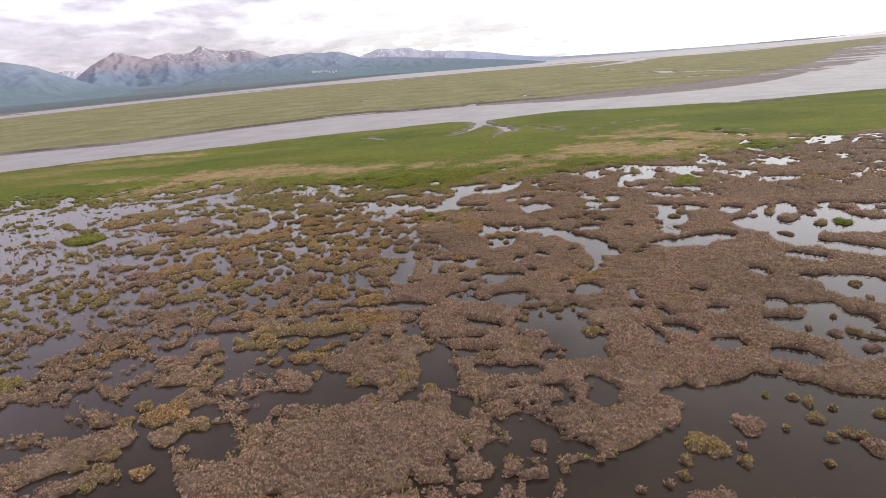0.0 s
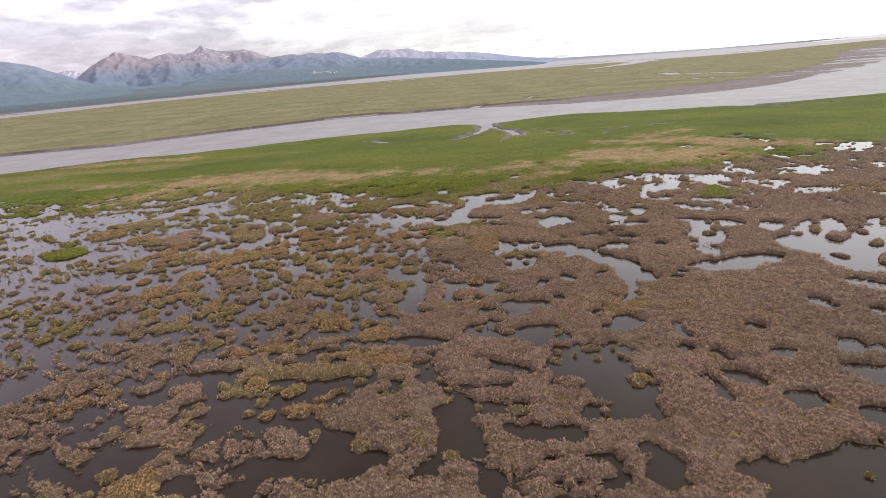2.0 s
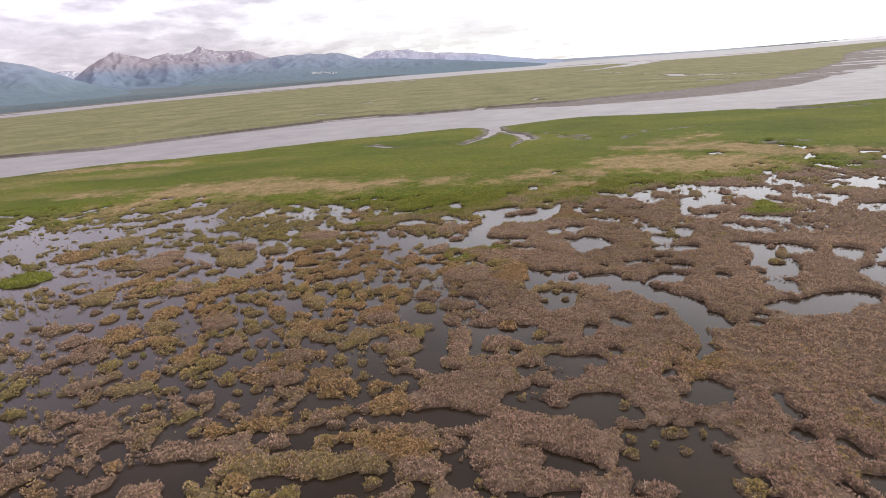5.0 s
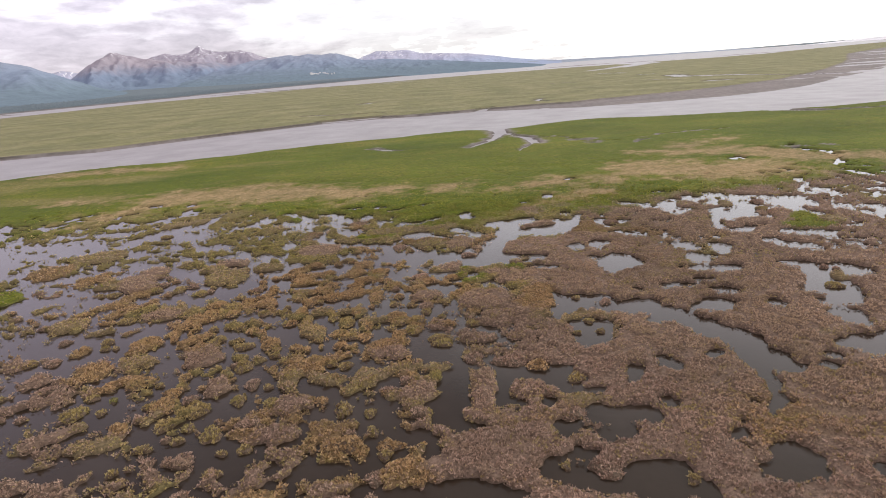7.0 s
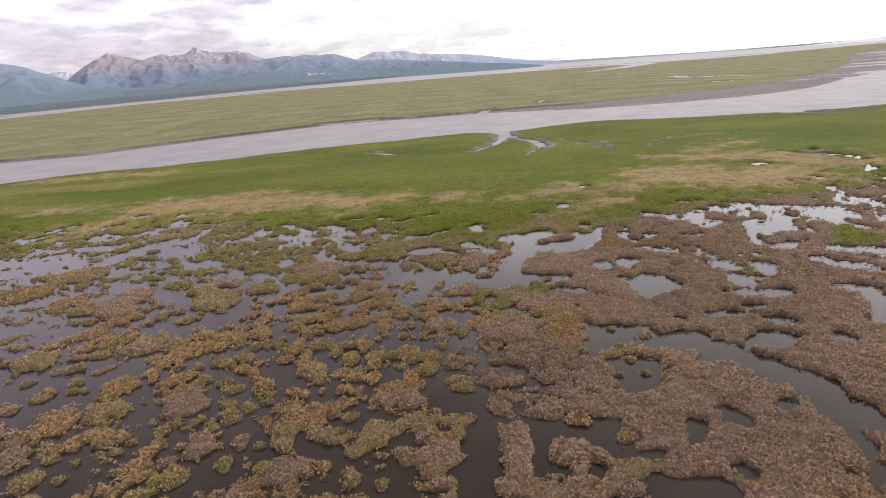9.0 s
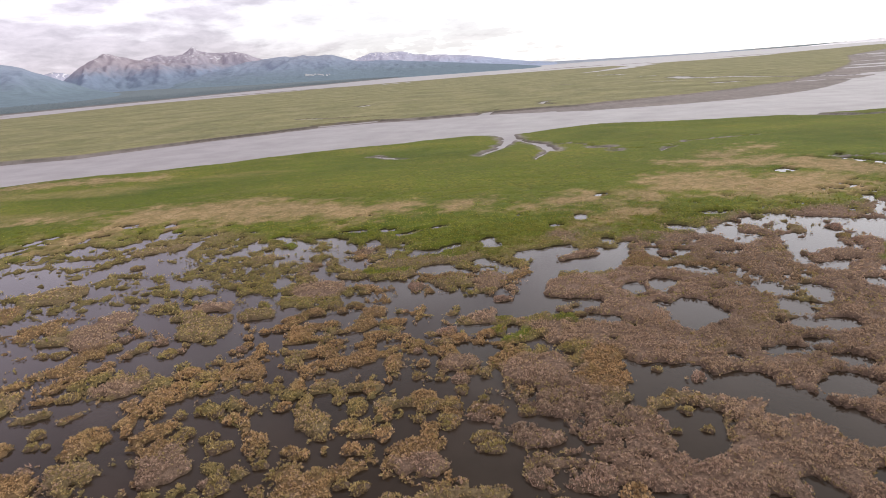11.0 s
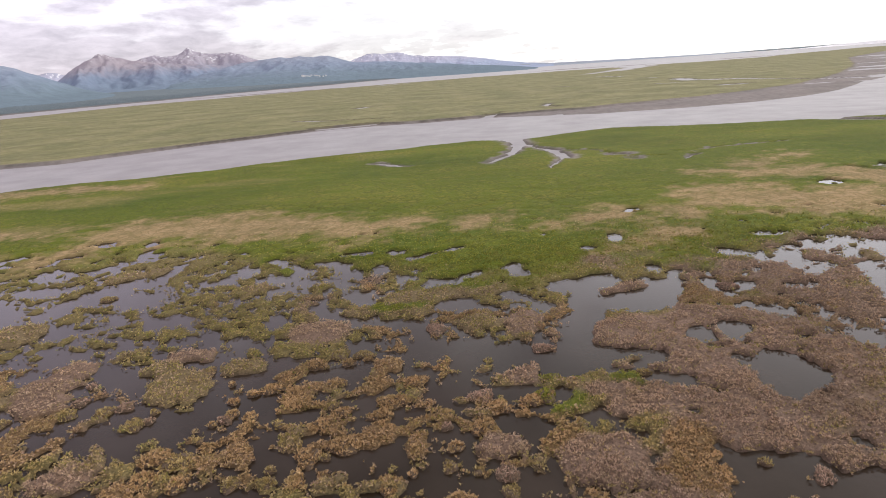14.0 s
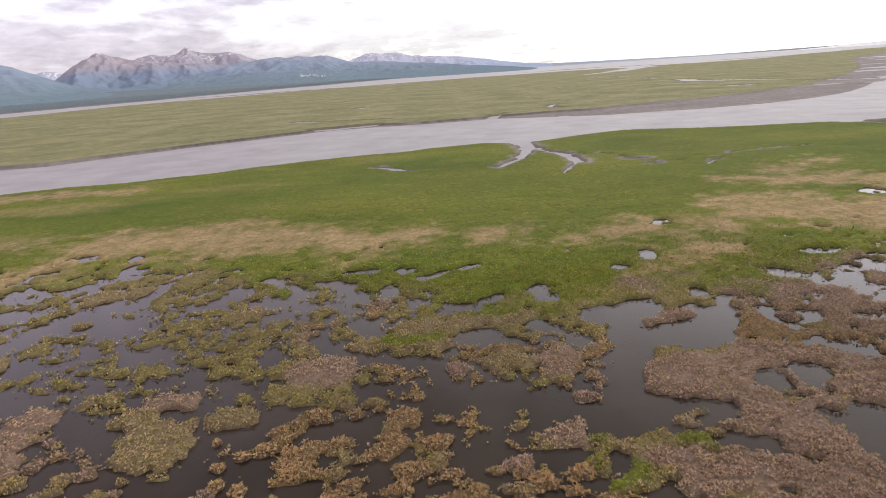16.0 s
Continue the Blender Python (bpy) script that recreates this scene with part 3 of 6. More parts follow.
MATS_K = [
    (-2.3, 54.5, -2.6, 51.2, 0.84, 'b'),
    (-3.1, 50.5, -2.2, 49.7, 0.49, 'b'),
    (0.9, 52.7, 0.9, 52.5, 0.75, 'b'),
    (1.7, 52.3, 1.7, 52.2, 0.58, 'b'),
    (-0.8, 50.2, 1.1, 50.1, 0.47, 'b'),
    (-3.0, 47.6, 0.3, 47.7, 1.32, 'b'),
    (-6.2, 49.5, -4.3, 48.1, 0.4, 'b'),
    (-6.5, 50.9, -6.2, 50.9, 0.58, 'b'),
    (-6.4, 53.1, -6.4, 53.1, 1.17, 'b'),
    (-8.7, 53.5, -8.0, 53.5, 0.37, 'b'),
    (-7.3, 54.6, -7.2, 54.6, 0.5, 'b'),
    (-8.5, 55.9, -5.0, 56.2, 0.54, 'y'),
    (-8.7, 58.6, -8.4, 58.6, 1.38, 'b'),
    (-10.0, 55.2, -9.8, 55.2, 0.93, 'y'),
    (-9.0, 49.5, -8.9, 49.1, 0.32, 'y'),
    (-11.0, 52.2, -10.9, 51.3, 0.43, 'y'),
    (-12.0, 49.5, -11.0, 49.5, 1.16, 'o'),
    (-10.8, 48.2, -10.0, 48.2, 0.75, 'o'),
    (-14.2, 52.6, -14.1, 52.6, 1.02, 'b'),
]
MATS_L = [
    (-8.2, 47.9, -7.5, 47.9, 0.44, 'o'),
    (-9.3, 51.2, -9.3, 51.1, 0.36, 'y'),
    (-2.7, 57.0, -2.8, 56.9, 0.69, 'b'),
    (-0.6, 56.3, 0.1, 56.3, 0.8, 'b'),
    (1.5, 55.4, 1.5, 55.4, 0.7, 'o'),
    (-14.7, 57.7, -14.3, 57.7, 1.62, 'o'),
    (-12.3, 58.8, -11.7, 58.8, 0.85, 'o'),
    (-11.8, 57.0, -11.7, 57.1, 0.45, 'y'),
    (-15.1, 55.8, -14.9, 54.7, 0.67, 'y'),
    (-13.5, 55.7, -11.9, 54.9, 0.47, 'y'),
    (2.6, 50.1, 2.5, 49.7, 0.65, 'b'),
    (2.1, 47.3, 3.0, 47.3, 0.33, 'b'),
    (3.9, 49.3, 4.6, 47.4, 0.1, 'y'),
    (2.4, 51.5, 4.4, 51.0, 0.36, 'y'),
    (3.7, 53.7, 3.6, 53.5, 0.54, 'y'),
    (4.4, 46.9, 5.0, 46.9, 0.4, 'b'),
    (30.6, 84.3, 32.6, 84.4, 1.28, 'b'),
    (28.9, 84.6, 28.7, 84.2, 0.63, 'b'),
    (36.7, 93.2, 36.4, 92.7, 0.82, 'b'),
]
MATS_M = [
    (35.5, 89.9, 35.1, 89.3, 0.67, 'y'),
    (35.8, 88.3, 35.4, 87.5, 0.55, 'b'),
    (32.8, 94.0, 32.1, 92.5, 0.83, 'y'),
    (38.1, 85.8, 37.2, 84.4, 1.3, 'g'),
    (34.6, 82.2, 38.3, 81.5, 1.02, 'g'),
    (40.4, 83.6, 40.0, 83.0, 1.23, 'y'),
    (44.7, 94.1, 45.4, 94.1, 0.89, 'b'),
    (29.6, 67.4, 29.3, 66.9, 0.85, 'y'),
    (29.8, 69.5, 29.5, 69.1, 0.32, 'b'),
    (30.4, 68.7, 30.3, 68.6, 0.31, 'b'),
    (27.7, 65.1, 27.8, 65.1, 0.69, 'y'),
    (-38.3, 67.4, -37.9, 66.8, 1.37, 'y'),
    (-28.7, 59.6, -27.2, 59.6, 0.83, 'y'),
    (-33.8, 61.9, -33.8, 61.9, 0.86, 'o'),
    (-34.8, 60.4, -34.7, 60.3, 0.59, 'b'),
    (-36.6, 60.5, -36.5, 60.4, 0.58, 'y'),
    (-30.9, 58.3, -30.5, 58.3, 1.28, 'o'),
    (-28.2, 55.8, -27.0, 56.9, 0.68, 'o'),
    (-26.2, 56.5, -25.8, 56.5, 0.84, 'o'),
]
MATS_N = [
    (-28.5, 54.9, -28.3, 54.9, 0.4, 'y'),
    (-26.8, 54.6, -26.6, 54.3, 0.21, 'g'),
    (-24.4, 56.0, -24.3, 56.0, 0.27, 'y'),
    (-22.7, 55.8, -22.5, 55.5, 0.43, 'y'),
    (-23.1, 54.9, -22.8, 54.9, 0.5, 'o'),
    (-23.3, 60.3, -22.9, 59.5, 1.57, 'b'),
    (-20.1, 55.2, -20.0, 55.2, 0.99, 'b'),
    (-20.6, 53.1, -20.3, 52.4, 0.66, 'y'),
    (-18.1, 53.7, -18.0, 53.2, 0.46, 'y'),
    (-17.8, 55.6, -17.7, 55.1, 0.48, 'b'),
    (-19.4, 58.4, -19.1, 57.6, 0.6, 'y'),
    (-22.9, 53.7, -22.7, 53.3, 0.82, 'o'),
    (-23.4, 51.6, -22.5, 53.0, 0.36, 'y'),
    (-16.6, 50.8, -16.4, 50.8, 0.83, 'b'),
    (-14.8, 49.7, -14.5, 49.7, 0.87, 'b'),
    (-15.6, 52.8, -15.5, 52.8, 0.73, 'y'),
    (-28.6, 53.1, -28.5, 53.0, 0.81, 'y'),
    (-28.2, 51.1, -27.2, 51.9, 0.44, 'y'),
    (-32.5, 54.3, -30.7, 55.2, 0.85, 'b'),
]
MATS_O = [
    (-34.1, 57.7, -34.1, 57.7, 0.96, 'b'),
    (-32.5, 56.3, -31.6, 56.5, 0.59, 'b'),
    (-29.5, 50.3, -28.4, 50.9, 0.68, 'b'),
    (-25.9, 49.6, -24.9, 49.7, 0.87, 'y'),
    (-24.6, 51.2, -24.4, 50.8, 0.62, 'o'),
    (-21.8, 51.2, -21.8, 51.2, 0.65, 'y'),
    (-20.2, 50.8, -20.2, 50.8, 0.42, 'y'),
    (-18.6, 50.3, -18.4, 49.7, 0.6, 'y'),
    (-22.3, 49.0, -21.8, 49.0, 0.36, 'y'),
    (-17.3, 48.2, -17.1, 48.2, 0.24, 'y'),
    (-16.0, 48.5, -16.0, 48.4, 0.42, 'y'),
    (-20.3, 49.6, -20.2, 49.6, 0.36, 'y'),
]
WATER_P = [
    (-38.8, 72.3, -37.4, 74.5, 1.54),
    (-33.2, 66.6, -28.2, 63.9, 1.23),
    (-33.4, 64.0, -27.3, 62.9, 1.4),
    (-30.8, 65.1, -29.7, 65.2, 1.08),
    (-29.7, 71.9, -26.2, 72.2, 2.03),
    (-25.9, 72.9, -25.5, 72.9, 1.76),
    (-23.4, 65.9, -22.4, 66.0, 1.09),
    (-24.4, 65.6, -21.5, 66.9, 0.96),
    (-23.6, 64.5, -19.5, 61.3, 0.56),
    (-17.8, 63.5, -17.7, 63.2, 1.51),
    (-18.0, 62.0, -16.0, 61.3, 0.74),
    (-19.9, 69.9, -17.5, 67.7, 1.13),
    (-21.3, 60.6, -18.5, 60.8, 0.63),
    (-26.5, 63.8, -26.2, 63.2, 0.68),
    (-27.4, 62.0, -27.0, 62.9, 0.53),
    (-31.6, 61.6, -30.0, 61.9, 0.98),
    (-21.5, 66.9, -19.3, 65.6, 0.78),
    (-26.9, 67.5, -26.6, 67.6, 0.65),
    (-43.1, 76.9, -39.9, 75.6, 1.19),
]
WATER_Q = [
    (-10.9, 66.8, -9.7, 66.8, 1.35),
    (-8.9, 70.6, -7.8, 67.7, 0.51),
    (-13.4, 69.1, -11.9, 68.9, 0.75),
    (-16.3, 68.8, -13.8, 67.2, 0.81),
    (-15.2, 65.1, -13.9, 62.9, 0.6),
    (-13.6, 61.1, -13.6, 61.1, 1.22),
    (-15.1, 60.0, -12.9, 60.6, 0.61),
    (-10.1, 62.1, -10.1, 62.1, 1.07),
    (-12.1, 63.7, -11.5, 64.7, 0.39),
    (-10.6, 60.8, -9.5, 61.1, 0.69),
    (-5.3, 70.3, -4.1, 70.3, 1.02),
    (-7.9, 66.5, -6.9, 65.2, 0.64),
    (-6.1, 65.7, -5.6, 65.7, 1.33),
    (-4.7, 66.7, -3.9, 64.9, 0.48),
    (-5.7, 64.0, -4.4, 63.9, 0.64),
    (-3.2, 62.2, -3.0, 62.2, 0.87),
    (-6.2, 61.2, -5.4, 60.7, 0.64),
    (-2.9, 61.8, -0.8, 61.1, 0.47),
    (-7.1, 60.9, -6.4, 59.6, 0.42),
]
WATER_R = [
    (-7.1, 59.2, -6.2, 59.2, 0.54),
    (5.4, 66.7, 9.0, 65.6, 0.76),
    (6.2, 65.0, 6.8, 65.0, 1.47),
    (4.8, 63.6, 6.2, 63.9, 0.89),
    (3.7, 62.4, 4.3, 62.4, 0.63),
    (8.8, 63.9, 11.7, 64.1, 1.21),
    (9.8, 63.4, 11.0, 63.4, 1.41),
    (11.1, 63.1, 12.9, 61.1, 0.83),
    (11.6, 60.6, 11.1, 61.1, 0.66),
    (13.0, 61.4, 14.2, 60.3, 0.67),
    (6.3, 60.3, 6.8, 60.3, 1.74),
    (5.7, 62.2, 7.0, 61.1, 0.67),
    (5.7, 58.3, 6.4, 58.3, 1.02),
    (11.1, 72.1, 11.9, 72.1, 0.95),
    (14.9, 67.4, 17.3, 66.9, 0.67),
    (19.4, 70.8, 22.1, 70.4, 0.99),
    (18.0, 68.3, 19.0, 68.2, 0.72),
    (15.7, 62.9, 15.5, 62.7, 0.78),
    (12.1, 67.2, 12.0, 66.9, 0.49),
]
MATS_P = [
    (-37.1, 78.6, -36.0, 76.7, 2.12, 'b'),
    (-35.7, 74.0, -33.0, 74.5, 0.94, 'o'),
    (-40.6, 76.8, -39.6, 76.8, 0.89, 'y'),
    (-42.3, 80.1, -41.4, 78.7, 0.98, 'o'),
    (-43.9, 79.6, -43.2, 78.7, 0.98, 'o'),
    (-37.9, 74.3, -37.7, 74.3, 0.59, 'y'),
    (-36.0, 71.8, -35.7, 71.8, 1.05, 'o'),
    (-32.7, 71.5, -32.6, 71.3, 0.89, 'o'),
    (-39.1, 74.4, -38.9, 74.1, 0.35, 'y'),
    (-34.8, 69.0, -33.3, 70.8, 0.5, 'o'),
    (-36.9, 69.9, -36.8, 70.9, 0.2, 'y'),
    (-35.3, 66.7, -34.2, 67.7, 0.46, 'o'),
    (-33.0, 67.6, -32.8, 67.6, 0.7, 'y'),
    (-31.2, 65.2, -30.4, 66.4, 0.29, 'o'),
    (-30.1, 68.7, -29.4, 68.7, 1.28, 'b'),
    (-29.6, 70.5, -29.1, 69.4, 0.61, 'y'),
    (-26.7, 66.3, -26.7, 66.3, 1.52, 'o'),
    (-26.0, 66.5, -25.9, 66.4, 1.01, 'o'),
    (-27.5, 64.5, -26.6, 65.5, 0.46, 'o'),
]
MATS_Q = [
    (-27.2, 64.1, -26.6, 62.9, 0.44, 'o'),
    (-25.4, 62.4, -24.3, 63.5, 0.46, 'o'),
    (-24.6, 61.5, -24.0, 61.5, 0.85, 'o'),
    (-22.8, 62.7, -22.7, 62.5, 0.54, 'y'),
    (-23.1, 62.0, -23.0, 62.0, 0.55, 'y'),
    (-28.9, 62.3, -28.5, 62.3, 1.02, 'o'),
    (-28.8, 63.2, -28.5, 63.2, 0.63, 'o'),
    (-32.3, 63.6, -32.2, 63.4, 0.51, 'y'),
    (-34.2, 65.2, -33.2, 65.9, 0.48, 'y'),
    (-30.9, 62.2, -30.9, 62.2, 0.24, 'y'),
    (-28.5, 73.3, -28.4, 73.1, 0.58, 'y'),
    (-25.8, 69.8, -25.2, 69.8, 0.78, 'o'),
    (-25.5, 67.9, -25.3, 67.9, 0.78, 'o'),
    (-24.2, 69.3, -23.7, 69.3, 0.83, 'y'),
    (-23.5, 67.6, -23.5, 67.6, 0.69, 'o'),
    (-22.5, 68.8, -21.1, 70.3, 0.51, 'o'),
    (-20.9, 69.2, -20.7, 69.2, 0.99, 'o'),
    (-21.4, 72.6, -21.2, 71.6, 0.55, 'o'),
    (-24.4, 72.0, -23.9, 70.8, 0.31, 'o'),
]
MATS_R = [
    (-24.0, 64.7, -23.9, 64.5, 0.39, 'y'),
    (-22.9, 64.9, -22.8, 64.7, 0.33, 'y'),
    (-21.7, 64.7, -21.7, 64.6, 0.57, 'y'),
    (-20.4, 63.8, -20.3, 63.7, 0.55, 'o'),
    (-20.2, 65.3, -19.1, 64.9, 0.4, 'o'),
    (-19.5, 64.1, -18.9, 62.3, 0.3, 'o'),
    (-18.4, 61.6, -18.2, 61.0, 0.72, 'o'),
    (-18.0, 65.0, -17.9, 64.5, 0.32, 'y'),
    (-20.5, 67.3, -20.5, 67.2, 0.56, 'y'),
    (-18.9, 67.1, -18.5, 67.1, 0.47, 'y'),
    (-20.6, 61.1, -20.0, 61.1, 0.54, 'y'),
    (-16.1, 60.2, -15.8, 60.2, 0.38, 'o'),
    (-18.2, 70.9, -18.1, 70.2, 0.67, 'y'),
    (-17.1, 66.9, -17.1, 66.8, 0.54, 'o'),
    (-16.3, 64.1, -16.0, 62.6, 0.42, 'y'),
    (-19.4, 72.4, -19.3, 72.1, 0.31, 'y'),
    (-21.3, 62.3, -20.8, 62.3, 0.23, 'y'),
    (-13.3, 70.6, -13.0, 70.6, 0.97, 'o'),
    (-10.8, 69.8, -10.8, 69.4, 0.89, 'o'),
]
MATS_S = [
    (-16.7, 71.9, -16.6, 71.8, 0.54, 'o'),
    (-15.2, 69.8, -14.7, 69.8, 0.8, 'o'),
    (-16.9, 69.2, -16.8, 68.8, 0.71, 'o'),
    (-18.1, 71.4, -17.9, 70.4, 0.52, 'y'),
    (-16.1, 66.2, -14.9, 67.2, 0.34, 'y'),
    (-17.2, 67.5, -17.1, 66.8, 0.47, 'o'),
    (-13.7, 66.5, -11.3, 66.5, 0.44, 'y'),
    (-12.2, 66.4, -12.1, 66.2, 0.64, 'o'),
    (-14.1, 65.8, -14.0, 65.0, 0.45, 'y'),
    (-16.2, 65.4, -16.1, 64.8, 0.45, 'y'),
    (-12.6, 64.6, -12.5, 63.7, 0.43, 'y'),
    (-11.0, 63.9, -10.9, 63.1, 0.54, 'o'),
    (-11.1, 63.7, -9.5, 64.6, 0.47, 'y'),
    (-8.7, 64.8, -8.7, 64.7, 0.93, 'o'),
    (-8.2, 63.9, -8.2, 63.9, 0.75, 'y'),
    (-7.0, 63.8, -7.0, 63.8, 0.75, 'y'),
    (-8.8, 62.6, -8.8, 62.4, 0.34, 'y'),
    (-7.1, 62.3, -7.1, 61.9, 0.67, 'y'),
    (-15.0, 62.5, -15.0, 62.5, 0.87, 'y'),
]
MATS_T = [
    (-13.3, 62.5, -12.7, 62.5, 0.35, 'y'),
    (-12.4, 61.5, -11.9, 61.5, 0.49, 'y'),
    (-10.9, 61.2, -10.9, 61.2, 0.56, 'o'),
    (-14.5, 61.3, -14.4, 61.3, 0.33, 'y'),
    (-9.3, 59.9, -8.2, 59.9, 0.93, 'o'),
    (-12.6, 60.1, -12.5, 60.1, 0.54, 'o'),
    (-15.8, 60.1, -14.4, 60.2, 0.42, 'o'),
    (-6.7, 68.6, -5.3, 68.6, 0.86, 'b'),
    (-7.0, 70.7, -7.0, 70.4, 0.78, 'o'),
    (-6.2, 66.9, -6.2, 66.5, 0.59, 'b'),
    (-6.2, 65.4, -6.2, 65.2, 0.43, 'y'),
    (-4.2, 68.0, -4.4, 66.8, 0.26, 'y'),
    (-4.9, 64.1, -4.9, 64.0, 0.36, 'y'),
    (-5.4, 63.2, -5.5, 63.0, 0.52, 'y'),
    (-4.7, 62.7, -4.2, 62.7, 0.48, 'o'),
    (-2.5, 62.5, -2.4, 62.5, 0.54, 'y'),
    (-5.5, 60.4, -4.8, 60.4, 0.5, 'y'),
    (-5.1, 59.5, -4.6, 59.5, 0.57, 'y'),
    (-9.1, 67.5, -9.1, 67.3, 0.41, 'y'),
]
MATS_U = [
    (-7.7, 67.0, -7.7, 66.8, 0.25, 'y'),
    (-1.0, 67.0, -1.0, 67.0, 2.29, 'b'),
    (-1.0, 63.6, -1.0, 63.6, 0.86, 'b'),
    (-2.6, 64.6, -2.2, 64.6, 0.4, 'o'),
    (-2.4, 59.7, -1.9, 59.7, 1.04, 'b'),
    (6.5, 61.5, 6.5, 61.5, 0.41, 'y'),
    (6.9, 59.7, 6.9, 59.7, 0.33, 'y'),
    (5.1, 59.7, 5.3, 59.7, 0.2, 'y'),
    (6.5, 66.1, 6.6, 66.1, 0.29, 'y'),
    (4.3, 61.5, 5.8, 62.6, 0.42, 'y'),
    (6.2, 63.3, 7.6, 62.4, 0.33, 'y'),
    (7.6, 62.4, 8.6, 61.1, 0.18, 'y'),
    (8.6, 60.8, 7.6, 58.7, 0.15, 'y'),
    (8.9, 65.2, 8.5, 64.6, 0.41, 'b'),
    (4.6, 60.5, 4.3, 60.0, 0.56, 'b'),
    (18.9, 69.4, 20.0, 69.5, 0.48, 'b'),
    (9.0, 61.5, 10.3, 61.6, 0.57, 'b'),
    (3.9, 67.7, 4.0, 67.7, 1.54, 'o'),
    (3.2, 65.3, 3.6, 65.3, 1.35, 'o'),
]
MATS_V = [
    (2.8, 63.1, 3.8, 63.1, 0.39, 'y'),
]
WATER_S = [
    (-34.7, 89.0, -32.3, 89.1, 1.34),
    (-30.3, 84.7, -29.5, 84.7, 1.29),
    (-25.1, 83.4, -25.0, 83.4, 1.33),
    (-35.6, 84.3, -33.9, 84.1, 0.97),
    (-39.9, 83.1, -36.9, 83.8, 1.32),
    (-29.1, 80.6, -26.5, 80.3, 0.84),
    (-31.0, 82.3, -30.3, 81.9, 0.72),
    (-24.5, 77.8, -24.2, 77.8, 1.26),
    (-25.6, 77.1, -23.9, 77.0, 0.75),
    (-24.4, 75.1, -21.4, 75.3, 0.79),
    (-21.9, 79.3, -20.7, 79.4, 1.01),
    (-22.2, 78.9, -19.7, 80.3, 0.7),
    (-23.4, 87.0, -23.3, 87.0, 1.13),
    (-22.2, 77.0, -21.7, 77.0, 0.63),
    (-33.1, 77.9, -32.6, 77.9, 2.03),
    (-34.6, 77.6, -30.6, 78.7, 1.36),
    (-33.1, 75.3, -28.8, 74.2, 0.88),
    (-29.7, 74.3, -21.9, 73.2, 0.79),
    (-20.4, 74.0, -20.3, 73.7, 0.93),
]
WATER_T = [
    (-48.0, 93.2, -45.6, 92.4, 1.12),
    (-34.7, 80.9, -32.1, 78.3, 0.84),
    (-15.2, 81.4, -1.9, 80.0, 1.11),
    (-12.2, 78.9, -4.7, 79.1, 2.26),
    (-11.6, 78.2, -5.0, 77.4, 1.28),
    (-9.4, 75.4, -9.4, 75.4, 2.04),
    (-9.3, 73.6, -7.8, 71.8, 0.58),
    (-10.7, 75.5, -8.0, 74.8, 1.08),
    (-16.0, 85.6, -10.8, 84.8, 0.78),
    (-14.0, 85.1, -12.3, 85.2, 0.96),
    (-10.9, 84.1, -10.6, 82.4, 0.55),
    (-14.5, 74.0, -14.5, 73.4, 1.07),
    (-16.9, 80.0, -15.6, 81.0, 0.61),
    (-15.9, 78.3, -15.9, 78.1, 1.21),
    (-18.1, 77.2, -15.5, 77.6, 0.89),
    (-19.0, 72.8, -17.3, 73.1, 0.53),
    (-18.8, 88.1, -18.1, 88.1, 1.18),
    (-20.5, 89.8, -16.0, 85.6, 0.7),
    (-9.0, 88.0, -5.5, 87.7, 0.88),
]
WATER_U = [
    (-7.7, 88.9, -6.6, 88.9, 1.02),
    (-4.8, 73.9, -4.2, 73.9, 0.8),
    (-2.6, 77.2, 0.6, 77.3, 1.88),
    (2.5, 84.6, -0.4, 77.4, 1.27),
    (0.5, 78.2, 5.9, 77.5, 0.79),
    (4.2, 76.8, 5.1, 76.9, 1.02),
    (1.7, 75.4, 4.8, 74.8, 0.69),
    (5.4, 85.7, 7.6, 85.7, 1.61),
    (3.4, 86.2, 8.4, 86.3, 1.91),
    (12.5, 80.5, 12.3, 80.3, 1.46),
    (9.8, 80.1, 9.5, 79.6, 0.82),
    (15.8, 83.8, 17.6, 82.3, 0.95),
    (10.6, 76.1, 12.4, 75.1, 0.73),
    (11.7, 73.8, 11.2, 73.2, 1.15),
    (11.3, 74.5, 11.3, 72.6, 0.42),
    (5.0, 74.5, 6.3, 73.6, 0.57),
    (5.9, 73.5, 7.8, 72.4, 0.39),
    (7.4, 75.0, 7.3, 74.9, 0.59),
    (-0.1, 71.3, 0.1, 71.3, 0.88),
]
WATER_V = [
    (-1.2, 71.1, 0.9, 71.8, 0.49),
    (-1.7, 73.6, -1.7, 73.5, 0.81),
    (-46.2, 94.7, -42.8, 96.4, 1.39),
    (-42.1, 97.5, -41.6, 97.5, 4.08),
    (-41.1, 96.2, -37.5, 95.0, 2.51),
    (-39.9, 99.8, -38.8, 104.8, 0.71),
    (-56.4, 110.7, -55.2, 111.4, 1.07),
    (-55.2, 105.4, -52.0, 103.3, 1.8),
    (-50.7, 98.9, -48.0, 99.8, 1.19),
    (-52.5, 99.2, -50.8, 98.3, 1.46),
    (-49.0, 105.0, -46.6, 107.0, 1.03),
    (-46.0, 112.0, -44.4, 108.8, 1.41),
    (-47.9, 116.1, -47.2, 114.9, 0.8),
    (-54.6, 117.2, -54.1, 116.3, 1.1),
    (-33.0, 107.2, -33.0, 107.2, 1.55),
    (-32.6, 97.9, -30.1, 101.6, 0.83),
    (-30.3, 102.4, -29.9, 100.9, 1.05),
    (-27.8, 97.7, -23.1, 96.3, 1.48),
    (-25.0, 94.8, -24.9, 94.8, 1.29),
]
